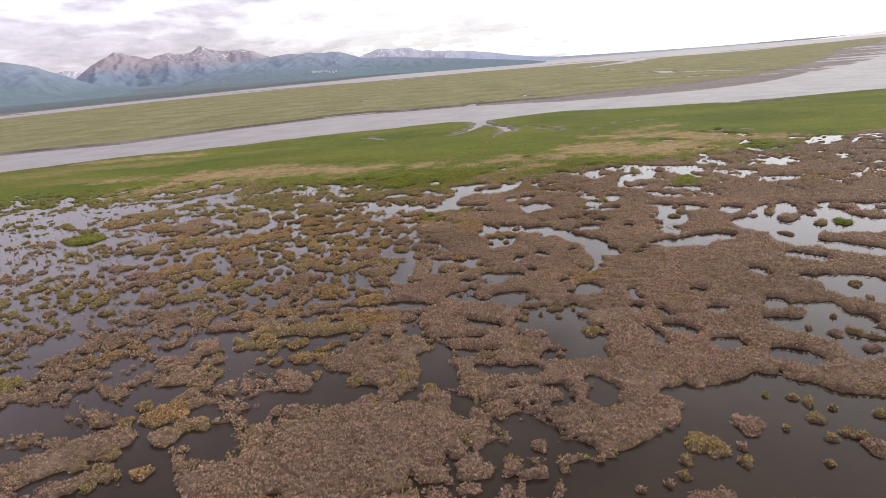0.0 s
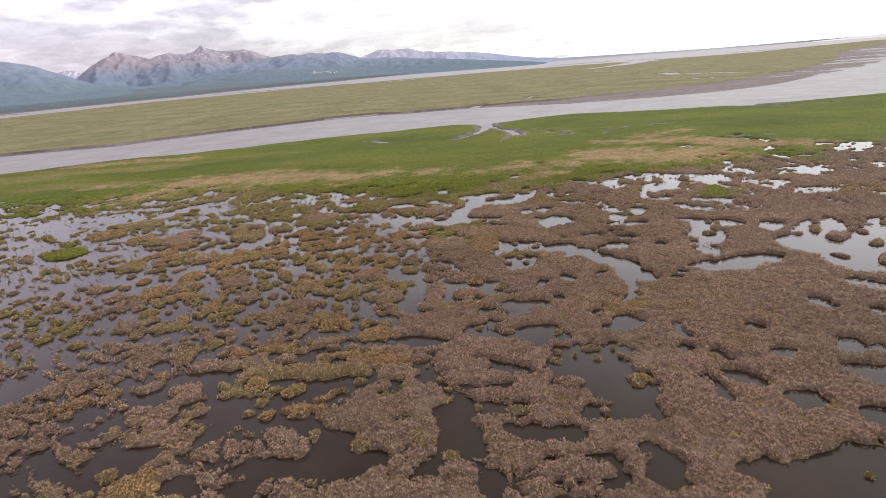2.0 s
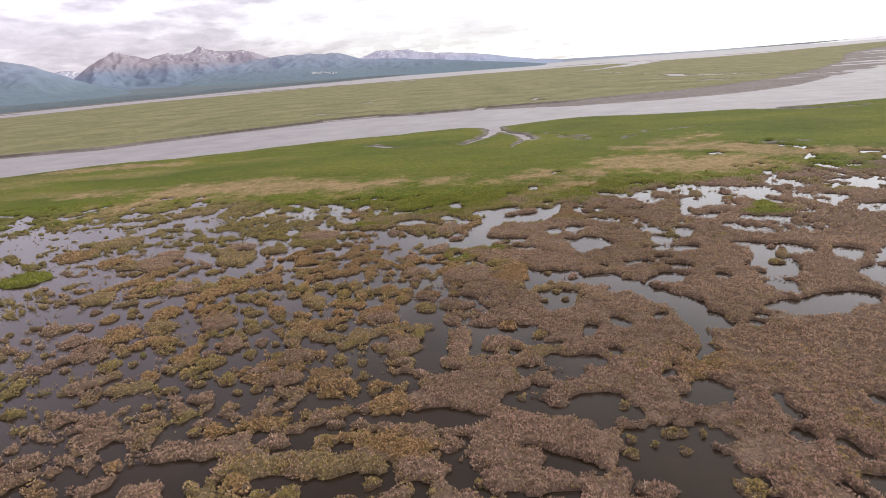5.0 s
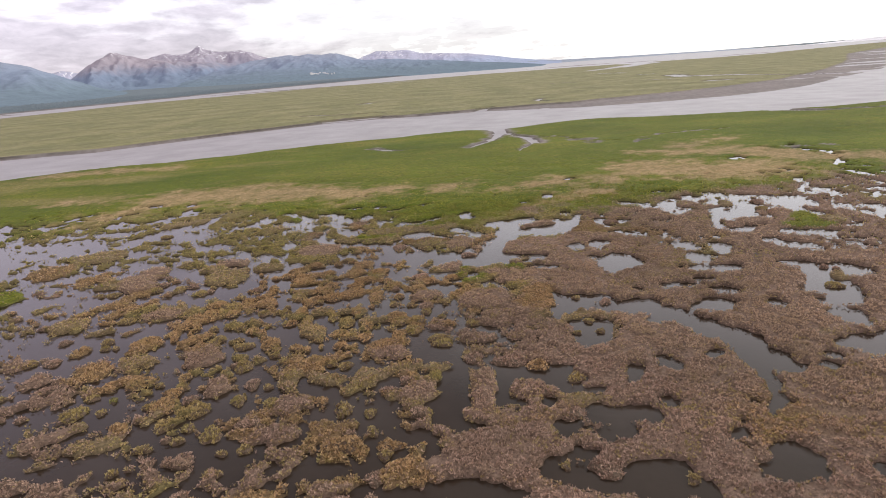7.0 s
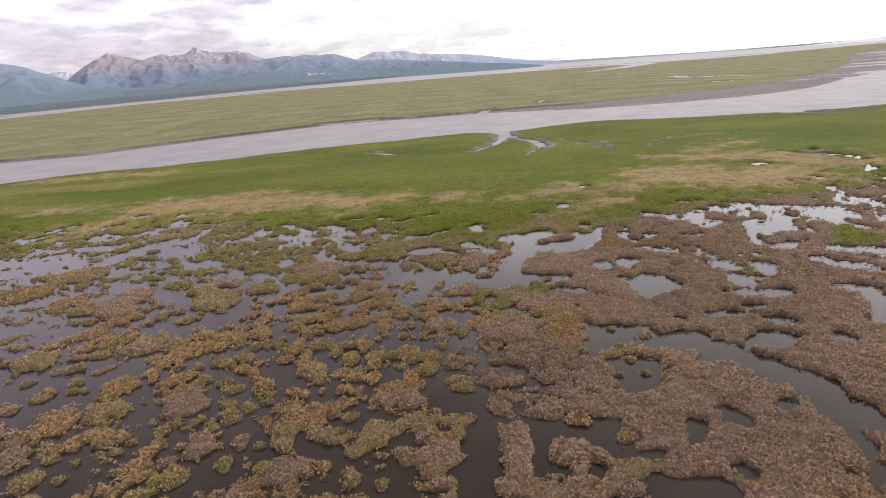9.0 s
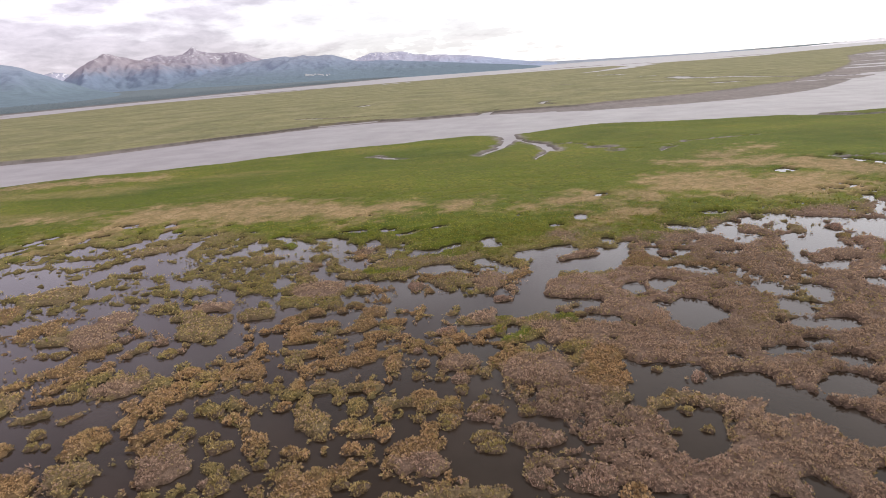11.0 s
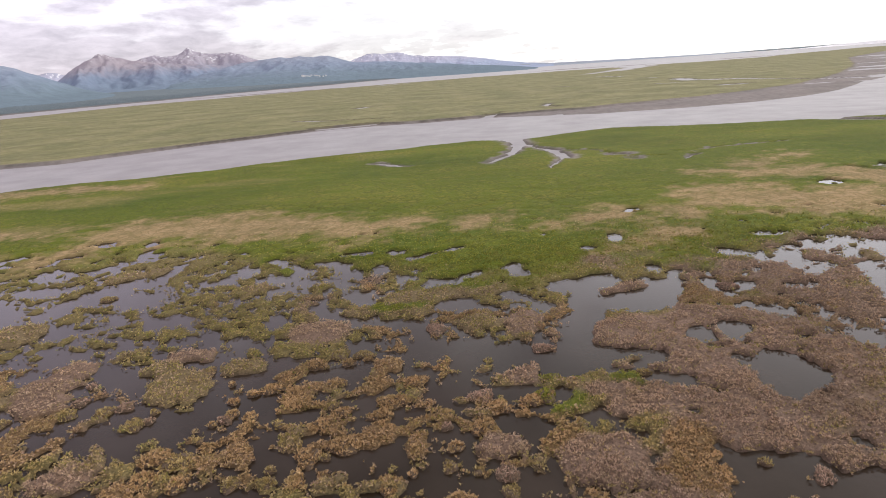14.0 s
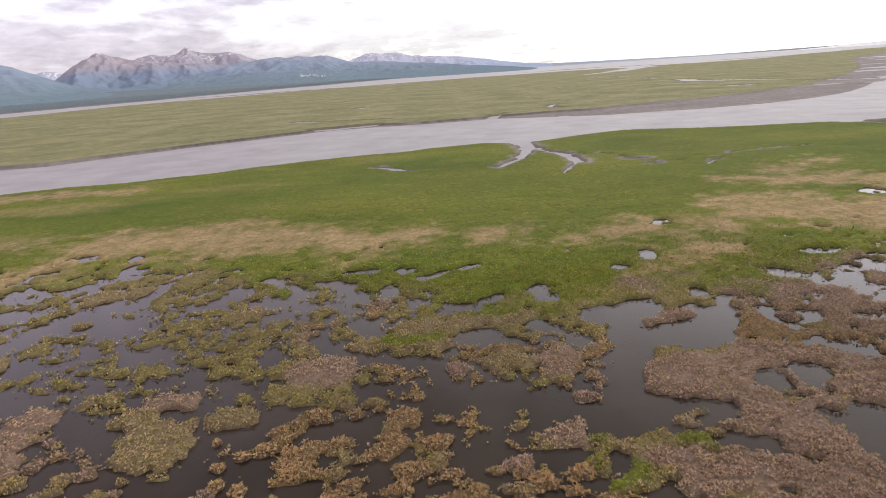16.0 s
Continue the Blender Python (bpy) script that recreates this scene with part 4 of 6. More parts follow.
WATER_W = [
    (-28.0, 104.4, -24.5, 102.9, 0.96),
    (-25.2, 102.2, -24.8, 100.7, 1.13),
    (-25.6, 99.4, -24.1, 99.8, 1.9),
    (-23.9, 96.5, -23.5, 95.0, 1.35),
    (-18.9, 98.2, -18.8, 96.8, 1.89),
    (-21.8, 102.4, -19.9, 101.2, 1.13),
    (-15.9, 99.0, -15.7, 99.0, 1.16),
    (-12.8, 96.3, -12.8, 95.3, 0.79),
    (-12.1, 102.1, -6.8, 104.4, 0.77),
    (-9.6, 94.0, -6.6, 94.1, 0.98),
    (-6.5, 95.3, -5.4, 95.8, 0.74),
    (-1.6, 97.3, -1.7, 96.9, 1.19),
    (-1.0, 95.1, -1.0, 94.9, 1.16),
    (-2.6, 89.5, -2.6, 89.5, 1.13),
    (-3.4, 90.2, -1.8, 88.9, 0.78),
    (-8.0, 88.6, -7.3, 88.6, 1.2),
    (-16.3, 92.2, -16.1, 90.1, 1.1),
    (-17.7, 92.5, -15.6, 90.0, 0.88),
    (-14.2, 104.5, -14.1, 103.9, 1.03),
]
WATER_X = [
    (-19.8, 105.0, -17.5, 105.2, 0.85),
    (-0.9, 86.3, -0.5, 86.4, 0.86),
    (20.4, 97.2, 23.1, 94.9, 1.25),
    (24.7, 95.5, 25.3, 95.5, 1.89),
    (23.2, 95.2, 26.6, 91.8, 1.45),
    (25.3, 91.2, 24.7, 90.5, 1.35),
    (27.3, 97.3, 27.8, 96.5, 0.77),
    (26.5, 102.1, 29.1, 102.1, 0.94),
    (11.4, 105.3, 10.6, 103.2, 0.89),
    (17.6, 116.4, 17.2, 115.3, 1.18),
    (6.9, 101.1, 7.7, 101.2, 0.8),
    (50.3, 124.4, 49.5, 123.4, 1.43),
    (15.2, 91.4, 15.4, 91.4, 1.03),
    (14.8, 89.8, 15.3, 86.6, 0.5),
    (17.7, 88.7, 16.6, 87.0, 0.83),
    (21.6, 88.2, 21.4, 88.0, 1.08),
    (20.8, 90.9, 20.6, 90.5, 0.71),
    (22.4, 87.6, 22.2, 87.3, 1.06),
    (11.6, 94.1, 11.5, 93.9, 0.84),
]
WATER_Y = [
    (13.4, 92.7, 12.8, 91.5, 0.63),
    (9.0, 88.8, 10.2, 88.9, 2.18),
    (9.6, 90.7, 12.1, 90.3, 1.17),
    (3.3, 87.1, 8.8, 86.2, 1.93),
    (2.1, 90.3, 6.3, 91.9, 1.52),
    (4.8, 90.4, 4.9, 90.4, 1.56),
]
MATS_W = [
    (-27.8, 77.8, -27.4, 77.0, 1.85, 'y'),
    (-30.5, 80.3, -25.9, 77.3, 1.0, 'y'),
    (-24.2, 79.5, -23.2, 79.5, 1.06, 'y'),
    (-26.2, 79.3, -26.2, 79.2, 0.61, 'y'),
    (-37.2, 80.7, -36.1, 80.7, 1.22, 'b'),
    (-37.8, 80.2, -37.1, 79.2, 0.71, 'b'),
    (-36.2, 77.9, -35.5, 77.0, 0.82, 'b'),
    (-34.2, 78.6, -34.0, 78.3, 0.34, 'b'),
    (-32.6, 77.2, -32.6, 77.1, 0.25, 'b'),
    (-33.7, 76.3, -33.6, 76.3, 0.51, 'b'),
    (-30.2, 75.5, -30.1, 75.3, 0.54, 'b'),
    (-31.3, 74.9, -31.3, 74.9, 0.65, 'y'),
    (-31.9, 74.1, -30.9, 74.4, 0.37, 'y'),
    (-34.0, 74.9, -33.8, 74.9, 0.73, 'y'),
    (-28.9, 73.7, -28.5, 73.7, 0.27, 'y'),
    (-27.9, 74.5, -27.8, 74.5, 0.28, 'y'),
    (-23.0, 75.1, -22.9, 75.1, 0.36, 'o'),
    (-23.8, 77.3, -23.8, 77.3, 0.25, 'o'),
    (-21.3, 73.3, -21.3, 73.2, 0.43, 'o'),
]
MATS_X = [
    (-22.0, 75.9, -21.8, 75.9, 0.37, 'o'),
    (-20.9, 76.3, -20.6, 76.3, 0.58, 'o'),
    (-20.2, 77.8, -20.1, 77.6, 0.93, 'o'),
    (-19.0, 74.5, -18.7, 74.5, 0.72, 'o'),
    (-19.2, 75.8, -18.9, 75.8, 0.61, 'o'),
    (-34.3, 81.7, -33.3, 83.2, 0.38, 'y'),
    (-29.4, 81.9, -27.8, 82.0, 1.05, 'b'),
    (-13.1, 78.5, -12.8, 78.5, 1.27, 'o'),
    (-11.5, 75.9, -11.0, 76.0, 0.73, 'o'),
    (-13.8, 76.1, -13.8, 75.8, 1.14, 'o'),
    (-12.8, 73.8, -12.1, 73.8, 0.72, 'o'),
    (-11.3, 73.3, -10.2, 73.3, 0.69, 'o'),
    (-13.7, 72.4, -12.8, 72.4, 0.39, 'o'),
    (-9.3, 72.0, -9.0, 72.0, 0.31, 'o'),
    (-16.7, 76.5, -16.3, 76.5, 0.53, 'o'),
    (-19.2, 76.0, -17.7, 76.0, 0.79, 'o'),
    (-18.7, 74.4, -18.2, 74.4, 0.76, 'o'),
    (-18.6, 79.2, -18.3, 79.2, 0.84, 'o'),
    (-17.0, 80.5, -16.8, 80.5, 0.77, 'y'),
]
MATS_Y = [
    (-15.4, 80.3, -14.8, 80.3, 0.53, 'y'),
    (-16.0, 79.2, -16.0, 79.2, 0.49, 'o'),
    (-15.7, 73.0, -15.4, 73.0, 0.5, 'o'),
    (-16.4, 73.8, -16.4, 73.8, 0.34, 'y'),
    (-15.5, 75.0, -15.5, 75.0, 0.34, 'y'),
    (-6.9, 73.7, -6.9, 73.6, 0.79, 'b'),
    (-6.1, 72.4, -5.9, 72.4, 0.66, 'o'),
    (-4.5, 75.9, -3.6, 75.9, 0.99, 'b'),
    (-7.8, 71.8, -6.7, 71.8, 0.24, 'y'),
    (-3.9, 72.9, -3.9, 72.9, 0.59, 'o'),
    (-2.2, 79.4, -1.7, 79.4, 0.64, 'b'),
    (-15.5, 84.9, -13.9, 83.9, 0.5, 'o'),
    (2.7, 76.7, 4.2, 76.8, 0.26, 'y'),
    (1.1, 75.4, 0.9, 75.0, 0.33, 'y'),
    (1.9, 74.6, 2.9, 74.6, 0.5, 'g'),
    (3.7, 75.2, 4.2, 75.2, 0.34, 'y'),
    (3.7, 81.6, 7.1, 81.7, 1.39, 'b'),
    (2.1, 79.6, 3.7, 79.6, 0.55, 'b'),
    (-2.7, 75.2, -2.1, 75.2, 0.58, 'g'),
]
MATS_Z = [
    (-0.6, 75.0, -0.0, 74.4, 0.33, 'g'),
    (-0.7, 73.2, -2.3, 71.8, 0.37, 'g'),
    (-2.8, 73.7, -3.0, 73.0, 0.63, 'g'),
    (1.1, 71.7, 8.5, 71.8, 1.04, 'b'),
    (0.2, 73.4, 2.0, 73.5, 0.51, 'b'),
    (7.7, 74.5, 8.8, 74.5, 1.1, 'b'),
    (-45.1, 101.7, -40.8, 103.1, 1.13, 'y'),
    (-42.6, 95.7, -42.3, 95.7, 0.69, 'y'),
    (5.6, 88.9, 9.1, 89.9, 0.76, 'b'),
    (15.9, 88.2, 16.1, 88.2, 0.82, 'b'),
    (17.5, 92.2, 17.2, 91.6, 0.99, 'b'),
    (20.3, 89.5, 21.8, 89.5, 1.25, 'b'),
    (-16.7, 88.3, -10.7, 87.4, 0.92, 'y'),
    (-14.4, 88.8, -11.3, 88.9, 1.06, 'g'),
    (-13.3, 90.4, -4.1, 91.5, 1.17, 'y'),
    (-6.6, 92.4, -5.1, 92.4, 1.04, 'g'),
    (-7.1, 84.3, -4.9, 84.4, 1.17, 'y'),
    (-2.5, 84.3, -2.7, 83.4, 1.61, 'b'),
    (-9.6, 84.0, -9.6, 83.3, 0.78, 'b'),
]
MATS_AA = [
    (-19.9, 84.6, -18.3, 84.6, 1.94, 'b'),
    (-25.8, 100.4, -25.7, 100.4, 1.01, 'g'),
    (-28.0, 96.0, -27.5, 96.1, 1.0, 'y'),
]

# the wide bend of open water between the eastern mats
CHANNEL = [(9.4, 64.4, 13.4, 61.5, 1.0), (13.4, 61.4, 15.8, 57.2, 1.35), (15.8, 57.0, 16.6, 53.6, 1.5)]
LAYERS = [
    (True, WATER_A),
    (False, MATS_A),
    (True, WATER_B),
    (False, MATS_B),
    (True, WATER_C),
    (True, WATER_D),
    (True, WATER_E),
    (True, WATER_F),
    (True, WATER_G),
    (False, MATS_C),
    (False, MATS_D),
    (False, MATS_E),
    (False, MATS_F),
    (True, WATER_H),
    (True, WATER_I),
    (True, WATER_J),
    (True, WATER_K),
    (False, MATS_G),
    (False, MATS_H),
    (False, MATS_I),
    (False, MATS_J),
    (True, WATER_L),
    (True, WATER_M),
    (True, WATER_N),
    (True, WATER_O),
    (False, MATS_K),
    (False, MATS_L),
    (False, MATS_M),
    (False, MATS_N),
    (False, MATS_O),
    (True, WATER_P),
    (True, WATER_Q),
    (True, WATER_R),
    (False, MATS_P),
    (False, MATS_Q),
    (False, MATS_R),
    (False, MATS_S),
    (False, MATS_T),
    (False, MATS_U),
    (False, MATS_V),
    (True, WATER_S),
    (True, WATER_T),
    (True, WATER_U),
    (True, WATER_V),
    (True, WATER_W),
    (True, WATER_X),
    (True, WATER_Y),
    (False, MATS_W),
    (False, MATS_X),
    (False, MATS_Y),
    (False, MATS_Z),
    (False, MATS_AA),
    (True, CHANNEL),
]


def is_small(row):
    """Mats small enough to stand as tussocks of their own."""
    return len(row) == 6 and row[4] < 0.85 and math.hypot(row[2] - row[0], row[3] - row[1]) < 1.0


LONE_TUSSOCKS = [row for is_water, rows in LAYERS for row in rows if is_small(row)]
LAYERS = [(is_water, [row for row in rows if not is_small(row)]) for is_water, rows in LAYERS]

COVER_X = [-80, -50, -25, 0, 25, 50, 80]
COVER_Y = [20, 40, 60, 80, 95, 106, 114, 124]
COVER = np.array([
    [.7, .7, .8, 1.2, 1.4, 1.4, 1.4],
    [.3, .4, .6, 1.0, 1.4, 1.4, 1.3],
    [-.3, -.1, .35, .75, 1.3, 1.2, .9],
    [-.4, -.1, .45, .8, 1.1, .75, .45],
    [-.3, .2, .75, .9, .9, .65, .35],
    [.1, .5, .9, 1.0, .9, .6, .3],
    [.5, .8, 1., 1., 1., .7, .5],
    [1.8, 1.8, 1.8, 1.8, 1.8, 1.6, 1.4],
])


def cover(x, y):
    u = np.interp(x, COVER_X, range(len(COVER_X)))
    v = np.interp(y, COVER_Y, range(len(COVER_Y)))
    i, j = np.minimum(u.astype(int), len(COVER_X) - 2), np.minimum(v.astype(int), len(COVER_Y) - 2)
    fu, fv = u - i, v - j
    return (COVER[j, i] * (1 - fu) + COVER[j, i + 1] * fu) * (1 - fv) + (COVER[j + 1, i] * (1 - fu) + COVER[j + 1, i + 1] * fu) * fv


def near_bank(x):
    return np.interp(x, [-600, -260, -124, -100, -68, -35, 3, 12, 44, 97, 151, 300, 900], [20, 70, 158, 172, 179, 191, 203, 199, 210, 197, 201, 215, 260]) + 2.0 * fbm(x, x * 0, 22, 3, 3)


def far_bank(x):
    return np.interp(x, [-700, -300, -163, -125, -93, -49, 15, 55, 92, 116, 144, 172, 217, 261, 365, 563, 802, 3000], [20, 110, 210, 217, 245, 272, 277, 257, 256, 258, 267, 288, 333, 368, 470, 690, 930, 3300]) + 1.5 * fbm(x, x * 0, 25, 3, 5)


def far_grass(x):
    """Where the mud below the far flats ends in a cut bank."""
    beach = np.interp(x, [-700, -60, -48, -34, -20, 15, 30, 43, 68, 98, 130, 165, 198, 239, 365, 563, 802, 3000], [4, 4, 10, 9, 3, 6, 16, 24, 34, 44, 52, 54, 43, 50, 79, 140, 146, 150])
    return far_bank(x) + beach + 1.5 * fbm(x, x * 0, 18, 4, 6)


def flats_end(b):
    return np.interp(b, [-90, -60, -38, -25, -10, 1, 9.5, 20, 25, 29, 33, 37, 60, 90], [500, 600, 835, 1050, 1250, 1370, 1510, 1530, 1500, 1600, 2000, 2600, 2800, 2800])


def far_shore(b):
    return np.interp(b, [-90, -60, -38, -25, -10, 1, 8, 12, 40, 90], [600, 720, 1030, 1290, 1900, 2850, 4300, 5200, 5200, 5200])


CREEKS = [(13, 201, 13.2, 187, 1.9), (13.3, 186, 9.2, 174, 0.9), (9.2, 174, 5.7, 167.4, 0.5), (5.7, 167.4, 2.4, 161.5, 0.7), (14, 190, 17.6, 177, 0.5), (17.7, 176.3, 19.4, 167.8, 1.1), (19.4, 167.8, 19, 162, 1.1), (19, 162, 13.4, 151, 0.2),
          (18.5, 174, 27.7, 170, 0.1), (27.7, 170, 30, 163, 0.1), (29.6, 161.6, 31.4, 160.6, 1.0), (30.5, 154.5, 31.6, 153.7, 0.6), (31, 157, 37.4, 155.2, 0.0), (43, 159, 52, 162, -0.1), (52, 162, 68, 164.4, -0.1), (60, 134.5, 74, 128.5, -0.1),
          (-23, 174, -14, 164, 0.35), (98, 196, 106, 188, 1.6), (106, 188, 125, 186, 0.6), (40, 150, 45, 156, 0.1)]
FLAT_CREEKS = [(13, 272, 17, 286, 1.6), (17, 286, 22, 293, 0.8), (36, 258, 41, 268, 1.3), (49, 305, 46, 318, 1.2), (46, 318, 51, 333, 1.2), (-56, 276, -35, 282, 2.2),
               (-77, 330, -53, 313, 1.5), (-53, 313, -30, 306, 1.2), (220, 393, 237, 376, 2.2), (237, 376, 256, 365, 3.0), (170, 394, 180, 392, 3.5), (-56, 412, -52, 420, 2.5)]
INLET_CREEKS = [(200, 529, 193, 490, 4.0), (193, 490, 209, 467, 4.5), (209, 467, 216, 456, 4.5), (216, 456, 220, 393, 1.6), (97, 532, 114, 521, 1.2), (156, 464, 174, 465, 1.2),
                (196, 746, 210, 702, 2.5), (206, 592, 198, 600, 2.5), (236, 938, 313, 1043, 7.0), (313, 1043, 438, 1268, 15.0), (438, 1268, 500, 1600, 24.0), (-360, 1130, -330, 1180, 14.0),
                (-110, 1150, -60, 1180, 10.0)]
# bands of dry grass across the meadow (x1, y1, x2, y2, half-width)
TAN_BANDS = [(-62.5, 106.9, -57.3, 109.6, 3.7), (-59, 112.3, -52.4, 121.4, 5.2), (-52.4, 121.4, -35.5, 120.6, 7.8), (-35.9, 122, -20.7, 115.2, 6.0), (-20.8, 116.1, -12.7, 117.5, 4.0), (-4, 115, -1.5, 114.4, 2.6),
             (7.5, 112.3, 14, 113.8, 3.2), (12.5, 102, 19.5, 105.2, 2.6), (21.5, 114.2, 26, 117, 2.6), (31, 119, 47, 115, 6.8), (38, 111, 50, 110, 4.2), (37, 135.5, 54, 131, 4.2), (54, 131, 58.5, 124.5, 5.5), (46, 139, 59, 148.5, 2.6), (58, 122, 72, 116, 5.0), (-75.7, 124.8, -66.6, 124.1, 3.0), (-103, 161.8, -73, 163.5, 4.0)]


def cells(x, y, size, seed=0):
    """Distance in metres from the cracks between irregular cells."""
    u, v = x / size, y / size
    iu, iv = np.floor(u).astype(int), np.floor(v).astype(int)
    first, second = np.full(np.shape(x), 9.0), np.full(np.shape(x), 9.0)
    for du in (-1, 0, 1):
        for dv in (-1, 0, 1):
            cu, cv = iu + du, iv + dv
            d = np.hypot(u - cu - TABLE[(cu + seed) & 255, cv & 255], v - cv - TABLE[(cv + 91) & 255, (cu + 57 + seed) & 255])
            second = np.where(d < first, first, np.minimum(second, d))
            first = np.minimum(first, d)
    return (second - first) * size / 2


def marsh(x, y):
    """Signed cover of the marsh (above 0: sedge mat, about metres from its edge) and the share of each sedge."""
    wx, wy = x + 0.4 * fbm(x, y, 1.8, 3, 1), y + 0.4 * fbm(x, y, 1.8, 3, 2)
    edge = 0.30 * fbm(x, y, 1.1, 4, 11, 0.65) + 0.16 * fbm(x, y, 0.45, 2, 12)
    bias = cover(x, y)
    side = smooth(x, -6, 14)
    v = (bias + fbm(x, y * 1.2, 1.7, 4, 4, 0.66) * (1 - side) + fbm(x, y * 1.2, 2.9, 4, 5, 0.7) * side) * 0.8
    v = v + 0.3 * fbm(x, y, 0.9, 2, 8)
    lush = smooth(y + 7 * fbm(x, y, 14, 4, 21) + 4 * fbm(x, y, 3.0, 3, 22), np.interp(x, [-80, -40, -18, 0, 15, 28, 40, 60, 90], [96, 104, 94, 90, 91, 95, 98, 104, 112]), np.interp(x, [-80, -40, -18, 0, 15, 28, 40, 60, 90], [112, 114, 105, 99, 99, 102, 105, 111, 119]))
    fresh = lush.copy()
    warm = smooth(fbm(x, y, 8, 4, 31) + np.exp(-((x + 14) / 16) ** 2 - ((y - 66) / 18) ** 2) * 1.1 - 0.25 * (y < 45) - 0.5 * (x > 8), 0.05, 0.6)
    moss = smooth(fbm(x, y, 5.5, 4, 33) + 0.35 * smooth(-x, 5, 40) + 1.1 * smooth(y, 74, 90) * (1 - 0.6 * smooth(x, 4, 24)) - 0.62 * smooth(x, -4, 12) - 0.3 * smooth(-y, -45, -30), 0.15, 0.6)
    kinds = {"o": warm * (1 - moss), "y": moss, "g": lush}
    # the western mats are broken into lens-shaped islands by a web of narrow leads
    near_by = 9 * (1 - smooth(y, 26, 36))
    west = 1 - smooth(x + 3 * fbm(x, y, 7, 2, 74) - near_by, -1, 9)
    west = np.maximum(west, smooth(x, 9, 20) * smooth(y, 62, 74)) * (1 - smooth(kinds["g"], 0.3, 0.8))
    bend_x, bend_y = x + 0.45 * fbm(x, y, 1.6, 3, 75), y + 0.45 * fbm(x, y, 1.6, 3, 76)
    lead = 0.02 + 0.06 * smooth(y, 36, 50) + 0.06 * smooth(-x, 14, 28) * (1 - smooth(y, 70, 84)) + 0.12 * (1 - smooth(y, 24, 34)) * smooth(x, -8, 0) - 0.06 * smooth(y, 78, 90) - 0.05 * smooth(x, 4, 14) + 0.13 * fbm(x, y, 5.5, 3, 71)
    v = np.minimum(v, np.where(west > 0.02, (cells(bend_x, bend_y * 1.25, 1.9, 3) - lead * west) * 1.5 + (1 - west) * 2, 9))
    fine_lead = -0.04 + 0.10 * fbm(x, y, 4.0, 3, 72)
    v = np.minimum(v, np.where(west > 0.02, (cells(bend_x, bend_y * 1.2, 0.95, 9) - fine_lead * west) * 1.5 + (1 - west) * 2, 9))
    v = v + 0.02 * west
    speck = 0.9 * fbm(x, y * 1.25, 1.5, 3, 17) - 0.40
    for is_water, rows in LAYERS:
        for row in rows:
            near = (np.abs(x - (row[0] + row[2]) / 2) < abs(row[0] - row[2]) / 2 + row[4] + 4) & (np.abs(y - (row[1] + row[3]) / 2) < abs(row[1] - row[3]) / 2 + row[4] + 4)
            if not near.any():
                continue
            d = inside(wx[near], wy[near], *row[:5]) + edge[near] * min(1.0, row[4] / 1.3)
            if is_water:
                deep = -d * 1.3
                if row[4] > 0.9 and (row[1] > 78 and not -14 < row[0] < 15 or row[1] > 42 and row[0] < -8 or row[1] > 56 and row[0] > 36):
                    # specks of sedge stand in the wider shallow ponds
                    deep = np.maximum(deep, speck[near] + (0.06 if abs(row[0]) > 28 or row[0] < 0 and row[1] > 74 else -0.05))
                v[near] = np.minimum(v[near], deep)
            else:
                v[near] = np.maximum(v[near], d * 1.3)
                m = smooth(d, -0.5, 0.2)
                for k in "oyg":
                    kinds[k][near] = kinds[k][near] * (1 - m) + m * (row[5] == k) * (0.6 if k == "y" else 0.95)
    kinds["g"] = np.maximum(kinds["g"], 0.85 * fresh ** 2)
    # ochre and olive sedge stands in loose tussocks with water between them
    loose = np.clip(kinds["o"] + 0.6 * kinds["y"], 0, 1) * (1 - kinds["g"])
    v = v + loose * np.minimum(0.95 * fbm(x, y, 0.9, 3, 14) + 0.08, 0) + 0.4 * (1 - loose) * (1 - smooth(x, 4, 12)) * np.minimum(fbm(x, y, 1.1, 3, 15) + 0.25, 0)
    return v, kinds


def clumps(x, y, size=0.55, seed=0):
    """Rounded tussocks, packed closely: 1 on top of each, 0 between them."""
    u, v = x / size, y / size
    iu, iv = np.floor(u).astype(int), np.floor(v).astype(int)
    best = np.full(np.shape(x), 9.0)
    for du in (-1, 0, 1):
        for dv in (-1, 0, 1):
            cu, cv = iu + du, iv + dv
            px, py = cu + TABLE[(cu + seed) & 255, cv & 255], cv + TABLE[(cv + 91) & 255, (cu + 57 + seed) & 255]
            best = np.minimum(best, (u - px) ** 2 + (v - py) ** 2)
    return np.clip(1 - best / 0.5, 0, 1)


def seams(x, y):
    """Dark seams that part the closed mats into broad irregular cushions: 0 in a seam, 1 away from it."""
    wx, wy = x + 1.5 * fbm(x, y, 4.0, 4, 77), y + 1.5 * fbm(x, y, 4.0, 4, 78)
    wide = 0.25 * np.clip(0.55 + 0.9 * fbm(x, y, 7.0, 3, 79), 0, 1)
    return smooth(cells(wx, wy * 1.3, 3.6, 21), wide * 0.3, wide + 0.12)


def cushions(x, y):
    """Low rounded cushions of the closed mats: 1 on top, 0 in the gaps."""
    return smooth(clumps(x + 0.5 * fbm(x, y, 1.3, 3, 97), y * 1.2 + 0.5 * fbm(x, y, 1.3, 3, 98), 1.35, 63), 0.12, 0.6)


def tussock_tops(x, y, warm):
    """Small domes, steeper where the sedge stands in tussocks, lower in the closed mats."""
    return 0.9 * clumps(x, y, 0.55) * warm + (0.25 * clumps(x, y, 0.62, 40) + 1.2 * cushions(x, y) + 0.9 * seams(x, y) + 0.35 * fbm(x, y, 1.6, 3, 42)) * (1 - warm)


